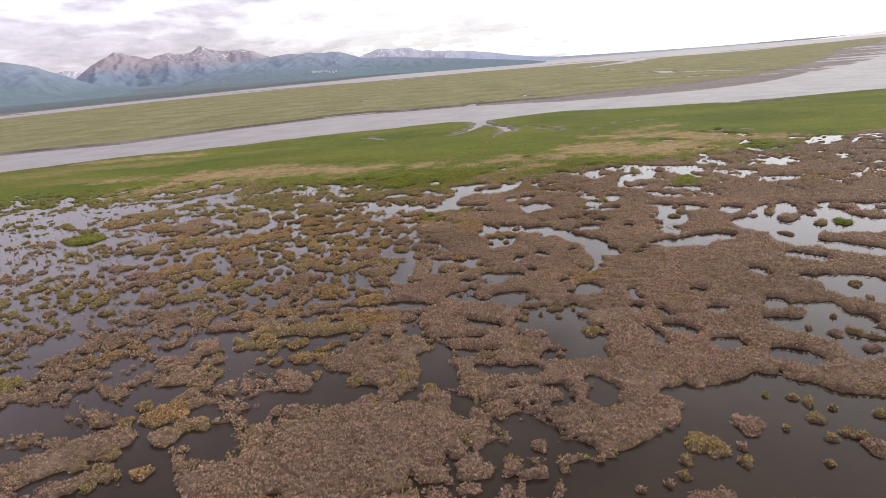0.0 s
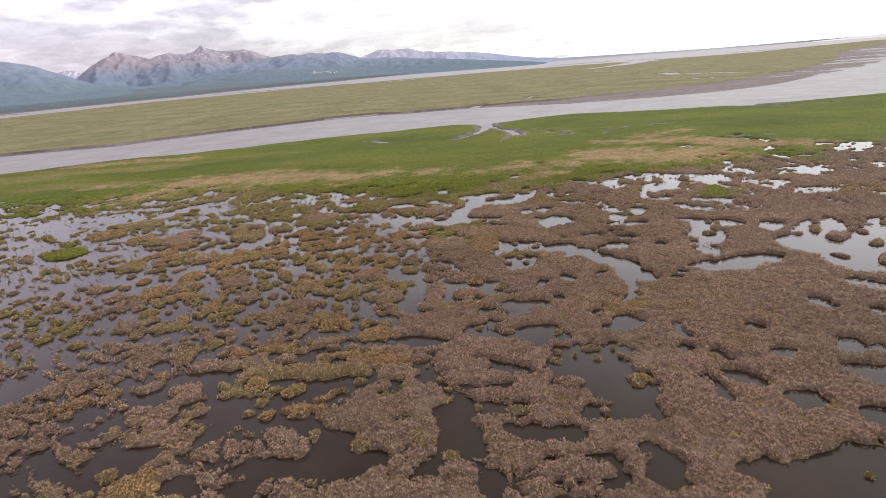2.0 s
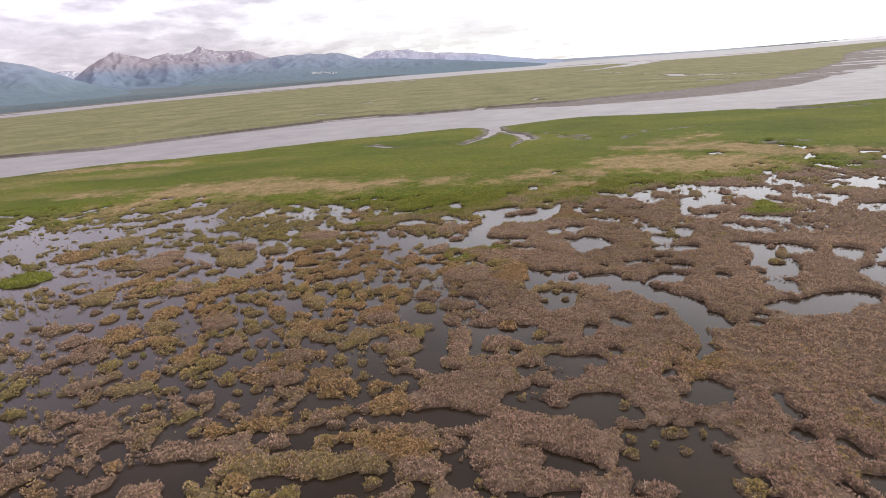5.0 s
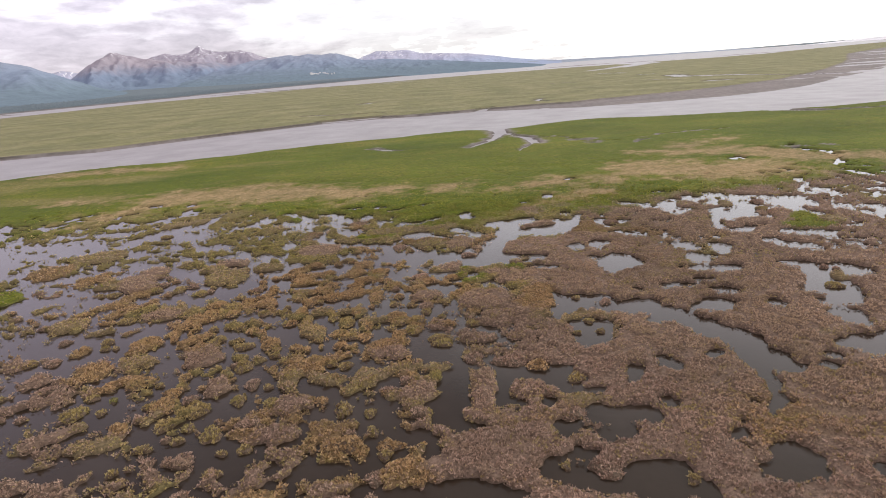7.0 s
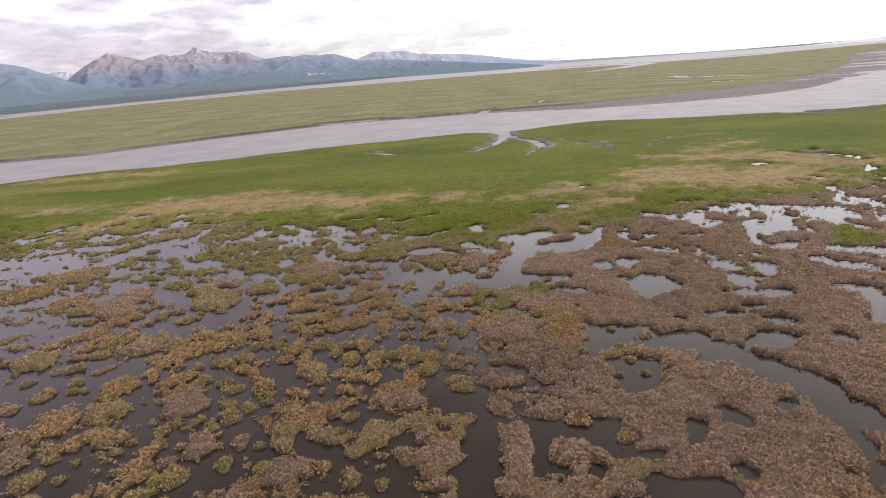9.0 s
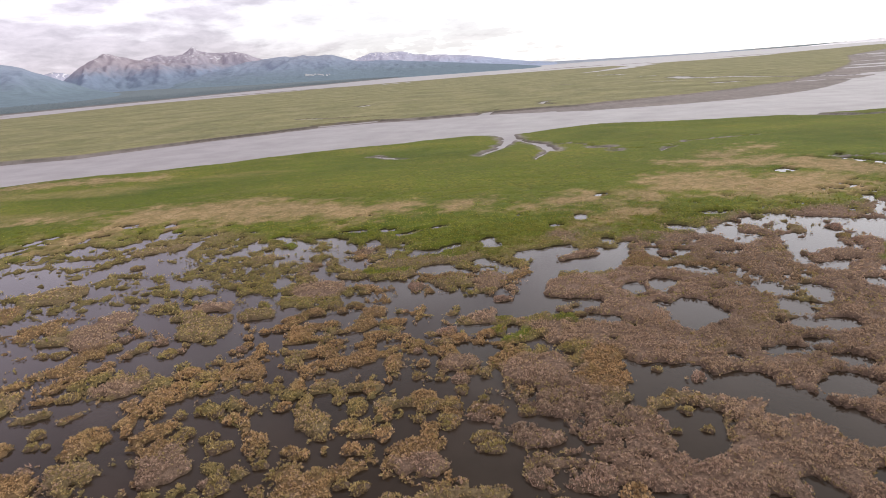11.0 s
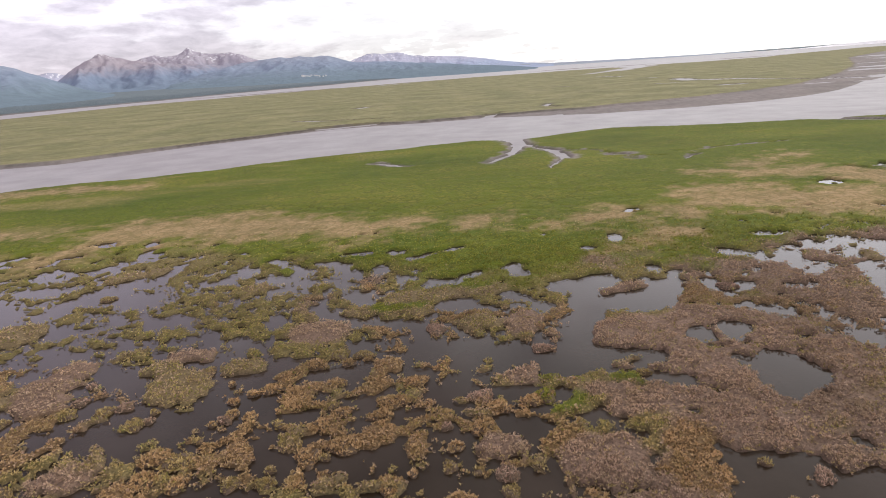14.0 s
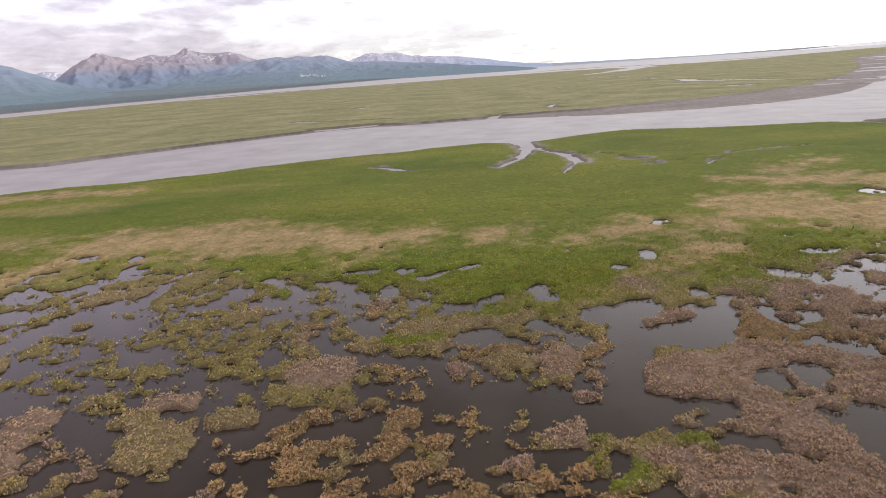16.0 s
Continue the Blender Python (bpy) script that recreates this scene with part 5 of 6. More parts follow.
def terrain(x, y):
    """Height of the ground and its masks."""
    shape = np.shape(x)
    x, y = np.ravel(x).astype(float), np.ravel(y).astype(float)
    bearing, reach = np.degrees(np.arctan2(x, np.maximum(y - 25, 1e-3))), np.hypot(x, y - 25)
    z = np.zeros_like(x)
    mask = {k: np.zeros_like(x) for k in ("ochre", "olive", "green", "tan", "flats", "wood", "mud", "wet")}
    low = y < 150
    v, kinds = np.full_like(x, 2.0), {k: np.zeros_like(x) for k in "oyg"}
    v[low], got = marsh(x[low], y[low])
    for k in "oyg":
        kinds[k][low] = got[k]
    kinds["g"][~low] = 1.0
    lump = np.zeros_like(x)
    close = low & (reach < 120)
    lump[close] = tussock_tops(x[close], y[close], kinds["o"][close])
    z = -0.30 + 0.38 * smooth(v, -0.10, 0.06) + 0.05 * smooth(v, 0.0, 0.5) + 0.085 * lump * smooth(v, 0.0, 0.3)
    meadow = smooth(y, 118, 150)
    z = z + meadow * smooth(v, -0.1, 0.1) * (0.35 + 0.25 * fbm(x, y, 18, 3, 41))
    mask["wet"] = 1 - smooth(v, -0.1, 0.1)
    mask["ochre"], mask["olive"], mask["green"] = kinds["o"], kinds["y"], kinds["g"]
    tan = np.zeros_like(x)
    tan = tan - 9.0
    for band in TAN_BANDS:
        tan = np.maximum(tan, inside(x, y, *band))
    grain = fbm(x, y * 1.4, 5, 6, 51, 0.7)
    mask["tan"] = smooth(tan + 3.6 * grain + 2.6 * fbm(x, y, 1.4, 3, 53), -2.6, 4.0) * 0.85
    # olive band beside the river
    mask["tan"] = np.maximum(mask["tan"], 0.35 * smooth(fbm(x, y * 3, 30, 4, 52), 0.0, 0.7) * smooth(-x, 0, 60) * (y > 126))
    # the river with its banks
    nb, fb, fg = near_bank(x), far_bank(x), far_grass(x)
    bed = smooth(y, nb - 1.2, nb + 1.0)
    z = z * (1 - bed) - 0.9 * bed
    rise = smooth(y, fb - 0.5, fg + 0.5)
    step_up = smooth(y, fg - 2.2, fg - 0.6)
    z = np.where(y > fb - 0.5, -0.06 + 0.26 * np.sqrt(rise) + 0.75 * step_up * (1 - 0.75 * smooth(y, fg + 8, fg + 60)) * (1 - 0.6 * smooth(x, 60, 160)), z)
    mask["mud"] = np.maximum(smooth(y, nb - 1.0, nb), 0) * (y < fg + 400)
    inland = smooth(y, fg - 2, fg + 3)
    mask["mud"] = mask["mud"] * (1 - inland)
    mask["flats"] = inland
    # dark wet face of the cut bank
    mask["wet"] = mask["wet"] * (y < nb) + 0.7 * smooth(y, fg - 2.4, fg - 1.6) * (1 - smooth(y, fg - 0.6, fg + 0.2)) * np.clip(0.75 + 0.9 * fbm(x, x * 0, 9, 3, 57), 0, 1) * (1 - smooth(x, 20, 90)) * (reach < 900)
    braid = (y > fb) * (y < fg) * smooth(x, 120, 190)
    z = z - braid * 0.2 * smooth(fbm(x * 0.4, y * 1.6, 26, 4, 66), -0.05, 0.35)
    for c in CREEKS:
        d = inside(x + 0.8 * fbm(x, y, 4, 3, 61), y + 1.6 * fbm(x, y, 4, 3, 62), *c)
        mask["mud"] = np.maximum(mask["mud"], smooth(d + 0.8 * fbm(x, y, 2.5, 3, 65), -c[4] * 1.2 - 0.5 - 0.8 * min(max(c[4], 0.0), 1.0), -0.3))
        mask["wet"] = np.maximum(mask["wet"], 0.45 * smooth(d, -c[4] * 0.5 - 0.5, -0.3) * (y < nb))
        z = np.where(y < nb, np.minimum(z, 0.45 - 0.9 * smooth(d, -0.8, 0.5)), z)
    for c in FLAT_CREEKS + INLET_CREEKS:
        d = inside(x + 0.5 * c[4] * fbm(x, y, 14, 3, 63), y + 1.0 * c[4] * fbm(x, y, 16, 3, 64), *c)
        mask["mud"] = np.maximum(mask["mud"], 0.9 * smooth(d, -c[4] * 1.1, 0.0))
        mask["wet"] = np.maximum(mask["wet"], 0.5 * smooth(d, -c[4] * 1.3, -c[4] * 0.8) * (1 - smooth(d, -c[4] * 0.6, 0.0)) * (reach < 900))
        z = np.where(y > fb, np.minimum(z, 0.9 - 1.2 * smooth(d, -c[4] * 0.9, -c[4] * 0.1)), z)
    # the flats run out into the inlet, and the far shore rises from it
    edge = flats_end(bearing) * (1 + 0.05 * fbm(x, y, 260, 4, 71))
    shore = far_shore(bearing)
    out = smooth(reach, edge - 30, edge + 30) * (y > 25)
    z = z * (1 - out) - 1.2 * out
    sand = smooth(fbm(x * 0.35, y * 1.4, 130, 4, 73), 0.25, 0.6) * (reach > edge) * (reach < edge + 260)
    z = z + 1.35 * sand
    mask["mud"] = np.maximum(mask["mud"] * (1 - out), np.maximum(sand, smooth(reach, edge - 60, edge)) * (y > 25))
    mask["flats"] = mask["flats"] * (1 - out)
    land = smooth(reach, shore - 8, shore + 25) * (y > 25)
    z = z * (1 - land) + (2.0 + 0.012 * np.maximum(reach - shore, 0)) * land
    mask["wood"] = land
    mask["mud"] = mask["mud"] * (1 - land)
    mask["green"] = mask["green"] * (1 - inland)
    mask["tan"] = mask["tan"] * (1 - inland) * (y < nb)
    return z.reshape(shape), {k: m.reshape(shape) for k, m in mask.items()}, v.reshape(shape)


def mesh_from(name, verts, faces, mat, smooth_shade=False):
    """A mesh from arrays: verts (n, 3), faces (m, 3 or 4)."""
    me = bpy.data.meshes.new(name)
    count, sides = faces.shape
    me.vertices.add(len(verts))
    me.vertices.foreach_set("co", np.ascontiguousarray(verts, dtype=np.float32).ravel())
    me.loops.add(count * sides)
    me.loops.foreach_set("vertex_index", np.ascontiguousarray(faces, dtype=np.int32).ravel())
    me.polygons.add(count)
    me.polygons.foreach_set("loop_start", np.arange(0, count * sides, sides, dtype=np.int32))
    me.polygons.foreach_set("loop_total", np.full(count, sides, dtype=np.int32))
    me.polygons.foreach_set("use_smooth", np.full(count, smooth_shade, dtype=bool))
    me.materials.append(mat)
    me.update(calc_edges=True)
    return me


def grid_faces(rows, cols):
    i = np.arange((rows - 1) * cols).reshape(rows - 1, cols)[:, :-1].ravel()
    return np.stack([i, i + 1, i + cols + 1, i + cols], 1)


# ---- ground: one sheet from behind the start to the horizon ----


def build_ground():
    ys, y, dy = [], 14.0, 0.16
    while y < 4950:
        ys.append(y)
        dy = 0.23 + max(0.0, y - 40) * 0.0035 if y < 130 else 0.6 + (y - 130) * 0.004 if y < 300 else 1.3 + (y - 300) * 0.022
        y += dy
    ys = np.array([-2500, -1400, -800, -450, -280, -180, -120, -85, -65] + list(np.arange(-50, -6, 1.0)) + list(np.arange(-6, 14, 0.45)) + ys + [4990])
    core = np.linspace(-1, 1, 411)
    outer = 1 + np.geomspace(0.008, 60, 36)
    us = np.concatenate([-outer[::-1], core, outer])
    wide = np.maximum(0.88 * ys + 10, 62)
    x = np.clip(us[None, :] * wide[:, None], -4990, 4990)
    y = np.repeat(ys[:, None], len(us), 1)
    z, masks, _ = terrain(x, y)
    me = mesh_from("ground", np.stack([x.ravel(), y.ravel(), z.ravel()], 1), grid_faces(*x.shape), GROUND, True)
    for key, m in masks.items():
        me.attributes.new(key, "FLOAT", "POINT").data.foreach_set("value", np.clip(m, 0, 1).astype(np.float32).ravel())
    tagged(new("ground", me), "brown and green sedge marsh with mud banks and flats", "ground", kind="structure")


build_ground()


def sheet(name, x0, x1, y0, y1, z, mat, label):
    v = np.array([(x0, y0, z), (x1, y0, z), (x1, y1, z), (x0, y1, z)])
    return tagged(new(name, mesh_from(name, v, np.array([[0, 1, 2, 3]]), mat)), label, "water", kind="structure")


sheet("water_marsh", -1500, 1500, -2400, 145, 0.0, MARSH_WATER, "still dark peaty marsh water between sedge mats")
sheet("water_river", -4980, 4980, 145.02, 4980, 0.0, RIVER_WATER, "pale grey silty river and tidal inlet water")

# ---- sedge: leaves by the hundred thousand, thick near the way and sparser with distance ----
RNG = np.random.RandomState(3)


def tufts(x, y, z, size, count, width):
    """Tufts of narrow leaves that lean outwards from one root."""
    n = len(x)
    a = np.arange(count)[None, :] * (2 * math.pi / count) + RNG.rand(n, 1) * 6.28 + (RNG.rand(n, count) - 0.5) * 1.4
    s = size[:, None] * (0.6 + 0.8 * RNG.rand(n, count))
    rise = np.radians(12 + 68 * RNG.rand(n, count) ** 1.2)
    tx, ty, tz = x[:, None] + np.cos(a) * s * np.cos(rise), y[:, None] + np.sin(a) * s * np.cos(rise), z[:, None] + s * np.sin(rise)
    side = width * s * np.where(RNG.rand(n, count) < 0.5, -1, 1)
    mx, my, mz = x[:, None] * 0.55 + tx * 0.45 - np.sin(a) * side, y[:, None] * 0.55 + ty * 0.45 + np.cos(a) * side, z[:, None] * 0.5 + tz * 0.5
    root = np.stack([x, y, z - 0.03], -1)[:, None, :]
    verts = np.concatenate([root, np.stack([mx, my, mz], -1), np.stack([tx, ty, tz], -1)], 1)
    k = np.arange(count)
    one = np.stack([k * 0, 1 + k, 1 + count + k], 1)
    faces = (np.arange(n)[:, None, None] * (1 + 2 * count) + one[None]).reshape(-1, 3)
    return verts.reshape(-1, 3), faces


def scatter():
    """Places for tufts, with their height and sedge kind: thick along the way, fewer and broader away from it."""
    bands = [(-20, 17, 8, 0.14), (17, 45, 124, 0.064), (45, 74, 124, 0.064), (74, 90, 84, 0.067), (90, 104, 46, 0.078), (104, 122, 18, 0.09)]
    got = {k: [] for k in "bpoygt"}
    for y0, y1, dense, size in bands:
        half = max(0.86 * y1 + 10, 60)
        n = int(dense * 2 * half * (y1 - y0))
        x, y = (RNG.rand(n) * 2 - 1) * half, y0 + RNG.rand(n) * (y1 - y0)
        aside = np.maximum(np.abs(x + 4.5) - 23, 0) / 23
        keep = (RNG.rand(n) < 1 / (1 + aside) ** 2.2) & ((np.abs(x + 1) < 0.79 * np.maximum(y, 16) + 7) | (RNG.rand(n) < 0.15))
        x, y, grow = x[keep], y[keep], (1 + np.minimum(aside[keep], 1.6)) ** 0.5
        z, masks, v = terrain(x, y)
        warm = masks["ochre"]
        seam = seams(x, y)
        head = smooth(clumps(x + 0.1 * fbm(x, y, 0.5, 2, 44), y, 0.34, 17), 0.10, 0.45)
        lump = np.where(warm > 0.5, smooth(clumps(x, y, 0.5), 0.06, 0.42), (0.22 + 0.78 * head) * (0.06 + 0.94 * seam))
        z = z + 0.05 * head * (warm < 0.5)
        gap = (1 - cushions(x, y)) * (0.35 + 0.65 * smooth(x, -6, 10))
        lump = np.where(warm > 0.5, lump, lump * (1 - 0.45 * gap))
        z = np.maximum(z, 0.0)
        keep = (v > 0.0) & (RNG.rand(len(x)) > smooth(y, 98, 120)) & (masks["mud"] < 0.2) & (y < near_bank(x) - 1) & (RNG.rand(len(x)) < np.maximum(lump, 0.6 * (v < 0.2)))
        x, y, z, seam, gap, grow, v = x[keep], y[keep], z[keep], seam[keep], gap[keep], grow[keep], v[keep]
        m = {k: a[keep] for k, a in masks.items()}
        pick = RNG.rand(len(x))
        kind = np.full(len(x), "b")
        kind[pick < smooth(y + 0.35 * np.maximum(x, -8) + 1.2 * np.maximum(x - 8, 0) + 9 * fbm(x, y, 9, 3, 91), 40, 78)] = "p"
        pick = RNG.rand(len(x))
        kind[pick < m["ochre"] * (0.82 - 0.5 * smooth(x, 6, 14)) * (0.75 + 0.5 * smooth(fbm(x, y, 2.2, 3, 93), -0.3, 0.3))] = "o"
        pick = RNG.rand(len(x))
        # olive sedge also fringes the mats along the water and the seams
        kind[pick < np.maximum(m["olive"], 0.55 * (1 - smooth(v, 0.05, 0.35)) * smooth(fbm(x, y, 4, 3, 95), -0.3, 0.4) + 0.25 * (1 - seam) + 0.7 * gap * smooth(fbm(x, y, 6, 3, 99), -0.45, 0.35))] = "y"
        pick = RNG.rand(len(x))
        kind[(kind == "y") & (pick < 0.34 * smooth(y, 62, 84))] = "g"
        pick = RNG.rand(len(x))
        kind[pick < m["green"]] = "g"
        pick = RNG.rand(len(x))
        kind[pick < m["tan"]] = "t"
        for k in got:
            s = kind == k
            got[k].append((x[s], y[s], z[s], size * (0.7 + 0.6 * RNG.rand(s.sum())) * grow[s]))
    return {k: [np.concatenate(c) for c in zip(*rows)] for k, rows in got.items()}


# name, material, leaves a tuft, their length against the tuft's radius and width against their length
SEDGE = {
    "b": ("dead_sedge", BROWN, 6, 1.52, 0.25, "dead pinkish-brown sedge leaves standing in marsh water"),
    "p": ("pale_sedge", PALE, 6, 1.52, 0.25, "pale taupe-brown dead sedge on closed wet mats"),
    "o": ("ochre_sedge", OCHRE, 8, 1.45, 0.30, "ochre sedge tussocks in dark marsh water"),
    "y": ("olive_sedge", OLIVE, 6, 1.52, 0.25, "olive-brown sedge leaves on wet mats"),
    "g": ("green_sedge", GREEN, 6, 1.42, 0.26, "fresh green sedge of the riverside meadow"),
    "t": ("tan_grass", TAN, 5, 1.4, 0.20, "dry tan grass among green sedge"),
}


def sedge_mesh(name, x, y, z, size, key):
    """All tufts of one sedge in one mesh."""
    _, mat, count, long, width, _ = SEDGE[key]
    if key == "o":
        # knobbly heads, some standing above the rest
        z = z + size * 0.9 * RNG.rand(len(x))
    return mesh_from(name, *tufts(x, y, z, size * long, count, width), mat)


for key, (x, y, z, size) in scatter().items():
    tagged(new(SEDGE[key][0], sedge_mesh(SEDGE[key][0], x, y, z, size, key)), SEDGE[key][5], "sedge", kind="stuff")

# ---- lone sedge tussocks standing in the water ----
def part(name, bm, mat, parent, label=""):
    me = bpy.data.meshes.new(name)
    bm.to_mesh(me)
    bm.free()
    me.materials.append(mat)
    ob = new(name, me)
    ob.parent = parent
    return tagged(ob, label)


def mound_material():
    mat, n, bsdf = material("wet_sedge_thatch")
    where = n.add("ShaderNodeNewGeometry").outputs["Position"]
    n.put(bsdf, Base_Color=n.ramp(n.noise(where, 6.0, 5.0, 0.65), [(0.3, (0.05, 0.035, 0.024)), (0.7, (0.17, 0.115, 0.075))]), Roughness=0.95)
    return mat


THATCH = mound_material()
TUSSOCK_LABELS = {
    "p": "lone tussock of pale dead sedge in pond water",
    "b": "lone tussock of dead pinkish-brown sedge in pond water",
    "o": "lone ochre sedge tussock in dark pond water",
    "y": "lone olive-brown sedge tussock in pond water",
    "g": "lone fresh green sedge tussock in pond water",
}


def make_tussock(x, y, rx, ry, turn, kind, seed):
    """A lobed mound of old roots and a shock of leaves on it."""
    rng = np.random.RandomState(seed)
    lobes = 1 + 0.16 * np.sin(np.arange(22) / 22 * 2 * math.pi * 3 + rng.rand() * 6) + 0.10 * (rng.rand(22) - 0.5) * 2
    high = 0.14 + 0.10 * min(rx, ry)
    thing = new("sedge_tussock")
    thing.matrix_basis = pose(x, y, 0, 0, 0, turn)
    bm = bmesh.new()
    rings = []
    for k, (s, h) in enumerate(((1.0, -0.30), (0.97, 0.02), (0.80, 0.6), (0.45, 0.92))):
        ring = []
        for i in range(22):
            a = i / 22 * 2 * math.pi
            ring.append(bm.verts.new((math.cos(a) * rx * s * lobes[i], math.sin(a) * ry * s * lobes[i], high * h + (0.03 * rng.rand() if k > 1 else 0))))
        rings.append(ring)
    top = bm.verts.new((0, 0, high))
    for a, b in zip(rings, rings[1:]):
        for i in range(22):
            bm.faces.new((a[i], a[(i + 1) % 22], b[(i + 1) % 22], b[i]))
    for i in range(22):
        bm.faces.new((rings[-1][i], rings[-1][(i + 1) % 22], top))
    part("mound", bm, THATCH, thing)
    n = int(np.clip(85 * rx * ry * 3.14, 20, 300))
    a, d = rng.rand(n) * 2 * math.pi, np.sqrt(rng.rand(n))
    lobe = np.interp(a, np.arange(23) / 22 * 2 * math.pi, np.append(lobes, lobes[0]))
    px, py = np.cos(a) * d * rx * lobe, np.sin(a) * d * ry * lobe
    ob = new("leaves", sedge_mesh("leaves", px, py, high * np.clip(1.05 - d ** 2.2, 0.1, 1), 0.065 + 0.05 * rng.rand(n), kind))
    ob.parent = thing
    return tagged(thing, TUSSOCK_LABELS[kind], "sedge tussock", "lone sedge tussocks")


for i, (x1, y1, x2, y2, r, kind) in enumerate(LONE_TUSSOCKS):
    make_tussock((x1 + x2) / 2, (y1 + y2) / 2, r + math.hypot(x2 - x1, y2 - y1) / 2, r, math.degrees(math.atan2(y2 - y1, x2 - x1)), kind, i)


def strew_tussocks(count):
    """Small tussocks strewn over the open water of the western marsh."""
    models = [make_tussock(0, -200, 0.30 + 0.05 * i, 0.26 + 0.04 * i, 0, "oybyob"[i], 500 + i) for i in range(6)]
    rng, made = np.random.RandomState(12), 0
    x, y = -48 + 40 * rng.rand(4000), 34 + 40 * rng.rand(4000)
    v, _ = marsh(x, y)
    for i in np.nonzero((v < -0.35) & (v > -1.1) & (np.abs(x) < 0.8 * y))[0]:
        first = models[made % 6]
        m = pose(x[i], y[i], 0, 0, 0, 360 * rng.rand())
        if made < 6:
            first.matrix_basis = m
        else:
            copy_thing(first, m)
        made += 1
        if made >= count:
            break


strew_tussocks(48)

# ---- the distance: wooded shore, mountains, a small settlement ----
HUB = (-4.5, 25.0, 19.5)


def hazy_mountain_material(name, forest, slope, rock, snow_line, bare_line):
    """Slopes with haze painted into their colours: woods below, bare rock above, snow lying in the gullies."""
    mat, n, bsdf = material(name)
    where = n.add("ShaderNodeNewGeometry").outputs["Position"]
    z = n.put(n.add("ShaderNodeSeparateXYZ"), s0=where).outputs[2]
    rough = n.noise(where, 0.012, 8.0, 0.62)
    squash = n.add("ShaderNodeMapping")
    n.put(squash, Vector=where, Scale=(0.04, 0.04, 0.012))
    fine = n.noise(squash.outputs[0], 1.0, 7.0, 0.65, 0.4)
    level = n.math("ADD", z, n.math("MULTIPLY", n.math("SUBTRACT", rough, 0.5), 90.0))
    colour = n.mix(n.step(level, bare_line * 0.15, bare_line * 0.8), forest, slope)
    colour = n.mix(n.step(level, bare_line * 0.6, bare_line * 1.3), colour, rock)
    colour = n.mix(1.0, colour, n.ramp(fine, [(0.35, (0.90, 0.905, 0.91)), (0.65, (1.09, 1.085, 1.08))]), "MULTIPLY")
    gully = n.add("ShaderNodeMapping")
    n.put(gully, Vector=where, Scale=(0.045, 0.045, 0.012))
    streak = n.noise(gully.outputs[0], 1.0, 2.0, 0.5, 0.9)
    snow = n.math("MULTIPLY", n.step(level, snow_line, snow_line * 1.2), n.step(streak, 0.605, 0.635))
    colour = n.mix(n.math("MULTIPLY", snow, 0.9), colour, (0.80, 0.80, 0.84))
    bump = n.put(n.add("ShaderNodeBump"), Height=fine, Strength=0.55, Distance=16.0)
    n.put(bsdf, Base_Color=colour, Roughness=0.95, Normal=bump.outputs[0])
    bsdf.inputs["Specular IOR Level"].default_value = 0.0
    return mat


# blue-grey and pale tones: the haze of distance is in these base colours
NEAR_SLOPES = hazy_mountain_material("wooded_slopes", (0.192, 0.25, 0.298), (0.265, 0.320, 0.418), (0.33, 0.36, 0.44), 500, 140)
PEAKS = hazy_mountain_material("hazy_peaks_with_snow", (0.24, 0.295, 0.40), (0.265, 0.315, 0.43), (0.39, 0.36, 0.42), 175, 150)
BARE_TOP = hazy_mountain_material("hazy_brown_mountain", (0.21, 0.268, 0.345), (0.235, 0.288, 0.39), (0.385, 0.345, 0.39), 195, 145)
FAR_PEAKS = hazy_mountain_material("haze_blue_peaks", (0.369, 0.427, 0.559), (0.403, 0.461, 0.604), (0.495, 0.500, 0.616), 110, 95)
# nearly white shore and blue-grey headland: haze put into the colour
HAZE_SHORE = hazy_mountain_material("haze_pale_shore", (0.86, 0.86, 0.88), (0.86, 0.86, 0.88), (0.86, 0.86, 0.88), 900, 400)
LOW_SHORE = hazy_mountain_material("hazy_low_shore", (0.36, 0.40, 0.46), (0.38, 0.42, 0.48), (0.2, 0.22, 0.24), 900, 400)


def ridge_height(b, r, crest, r0, front, back, seed, carve, jag):
    """Height of a mountain range: a crest at r0 metres from the hub, gullied slopes before and behind it."""
    bs, es = [c[0] for c in crest], [c[1] for c in crest]
    top = HUB[2] + r0 * np.tan(np.radians(np.interp(b, bs, es)))
    arc = np.radians(b) * r0
    top = top * (1 + jag * fbm(arc, arc * 0, 160, 5, seed, 0.6))
    s = np.clip(np.where(r < r0, (r - r0 + front) / front, 1 - (r - r0) / back), 0, 1)
    gully = np.abs(fbm(arc, r * 0.55, 420, 5, seed + 1, 0.55))
    spur = fbm(arc, r, 700, 4, seed + 2)
    rib = np.abs(fbm(arc + 0.35 * (r0 - r), r * 0.3, 170, 4, seed + 3, 0.6)) + np.abs(fbm(arc - 0.4 * (r0 - r), r * 0.3, 210, 4, seed + 4, 0.6))
    body = s ** 1.25
    return np.maximum(top, 0) * np.clip(body * (1 - carve * (gully - 0.25) * 4 * s * (1 - s) * (0.45 + 0.55 * smooth(s, 0.3, 0.7)) - 0.24 * carve * (rib - 0.4) * smooth(s, 0.4, 0.85) * (1 - 0.75 * s ** 4)) + 0.22 * spur * s * (1 - s), 0, 1.0) - 1.0 + 2 * s


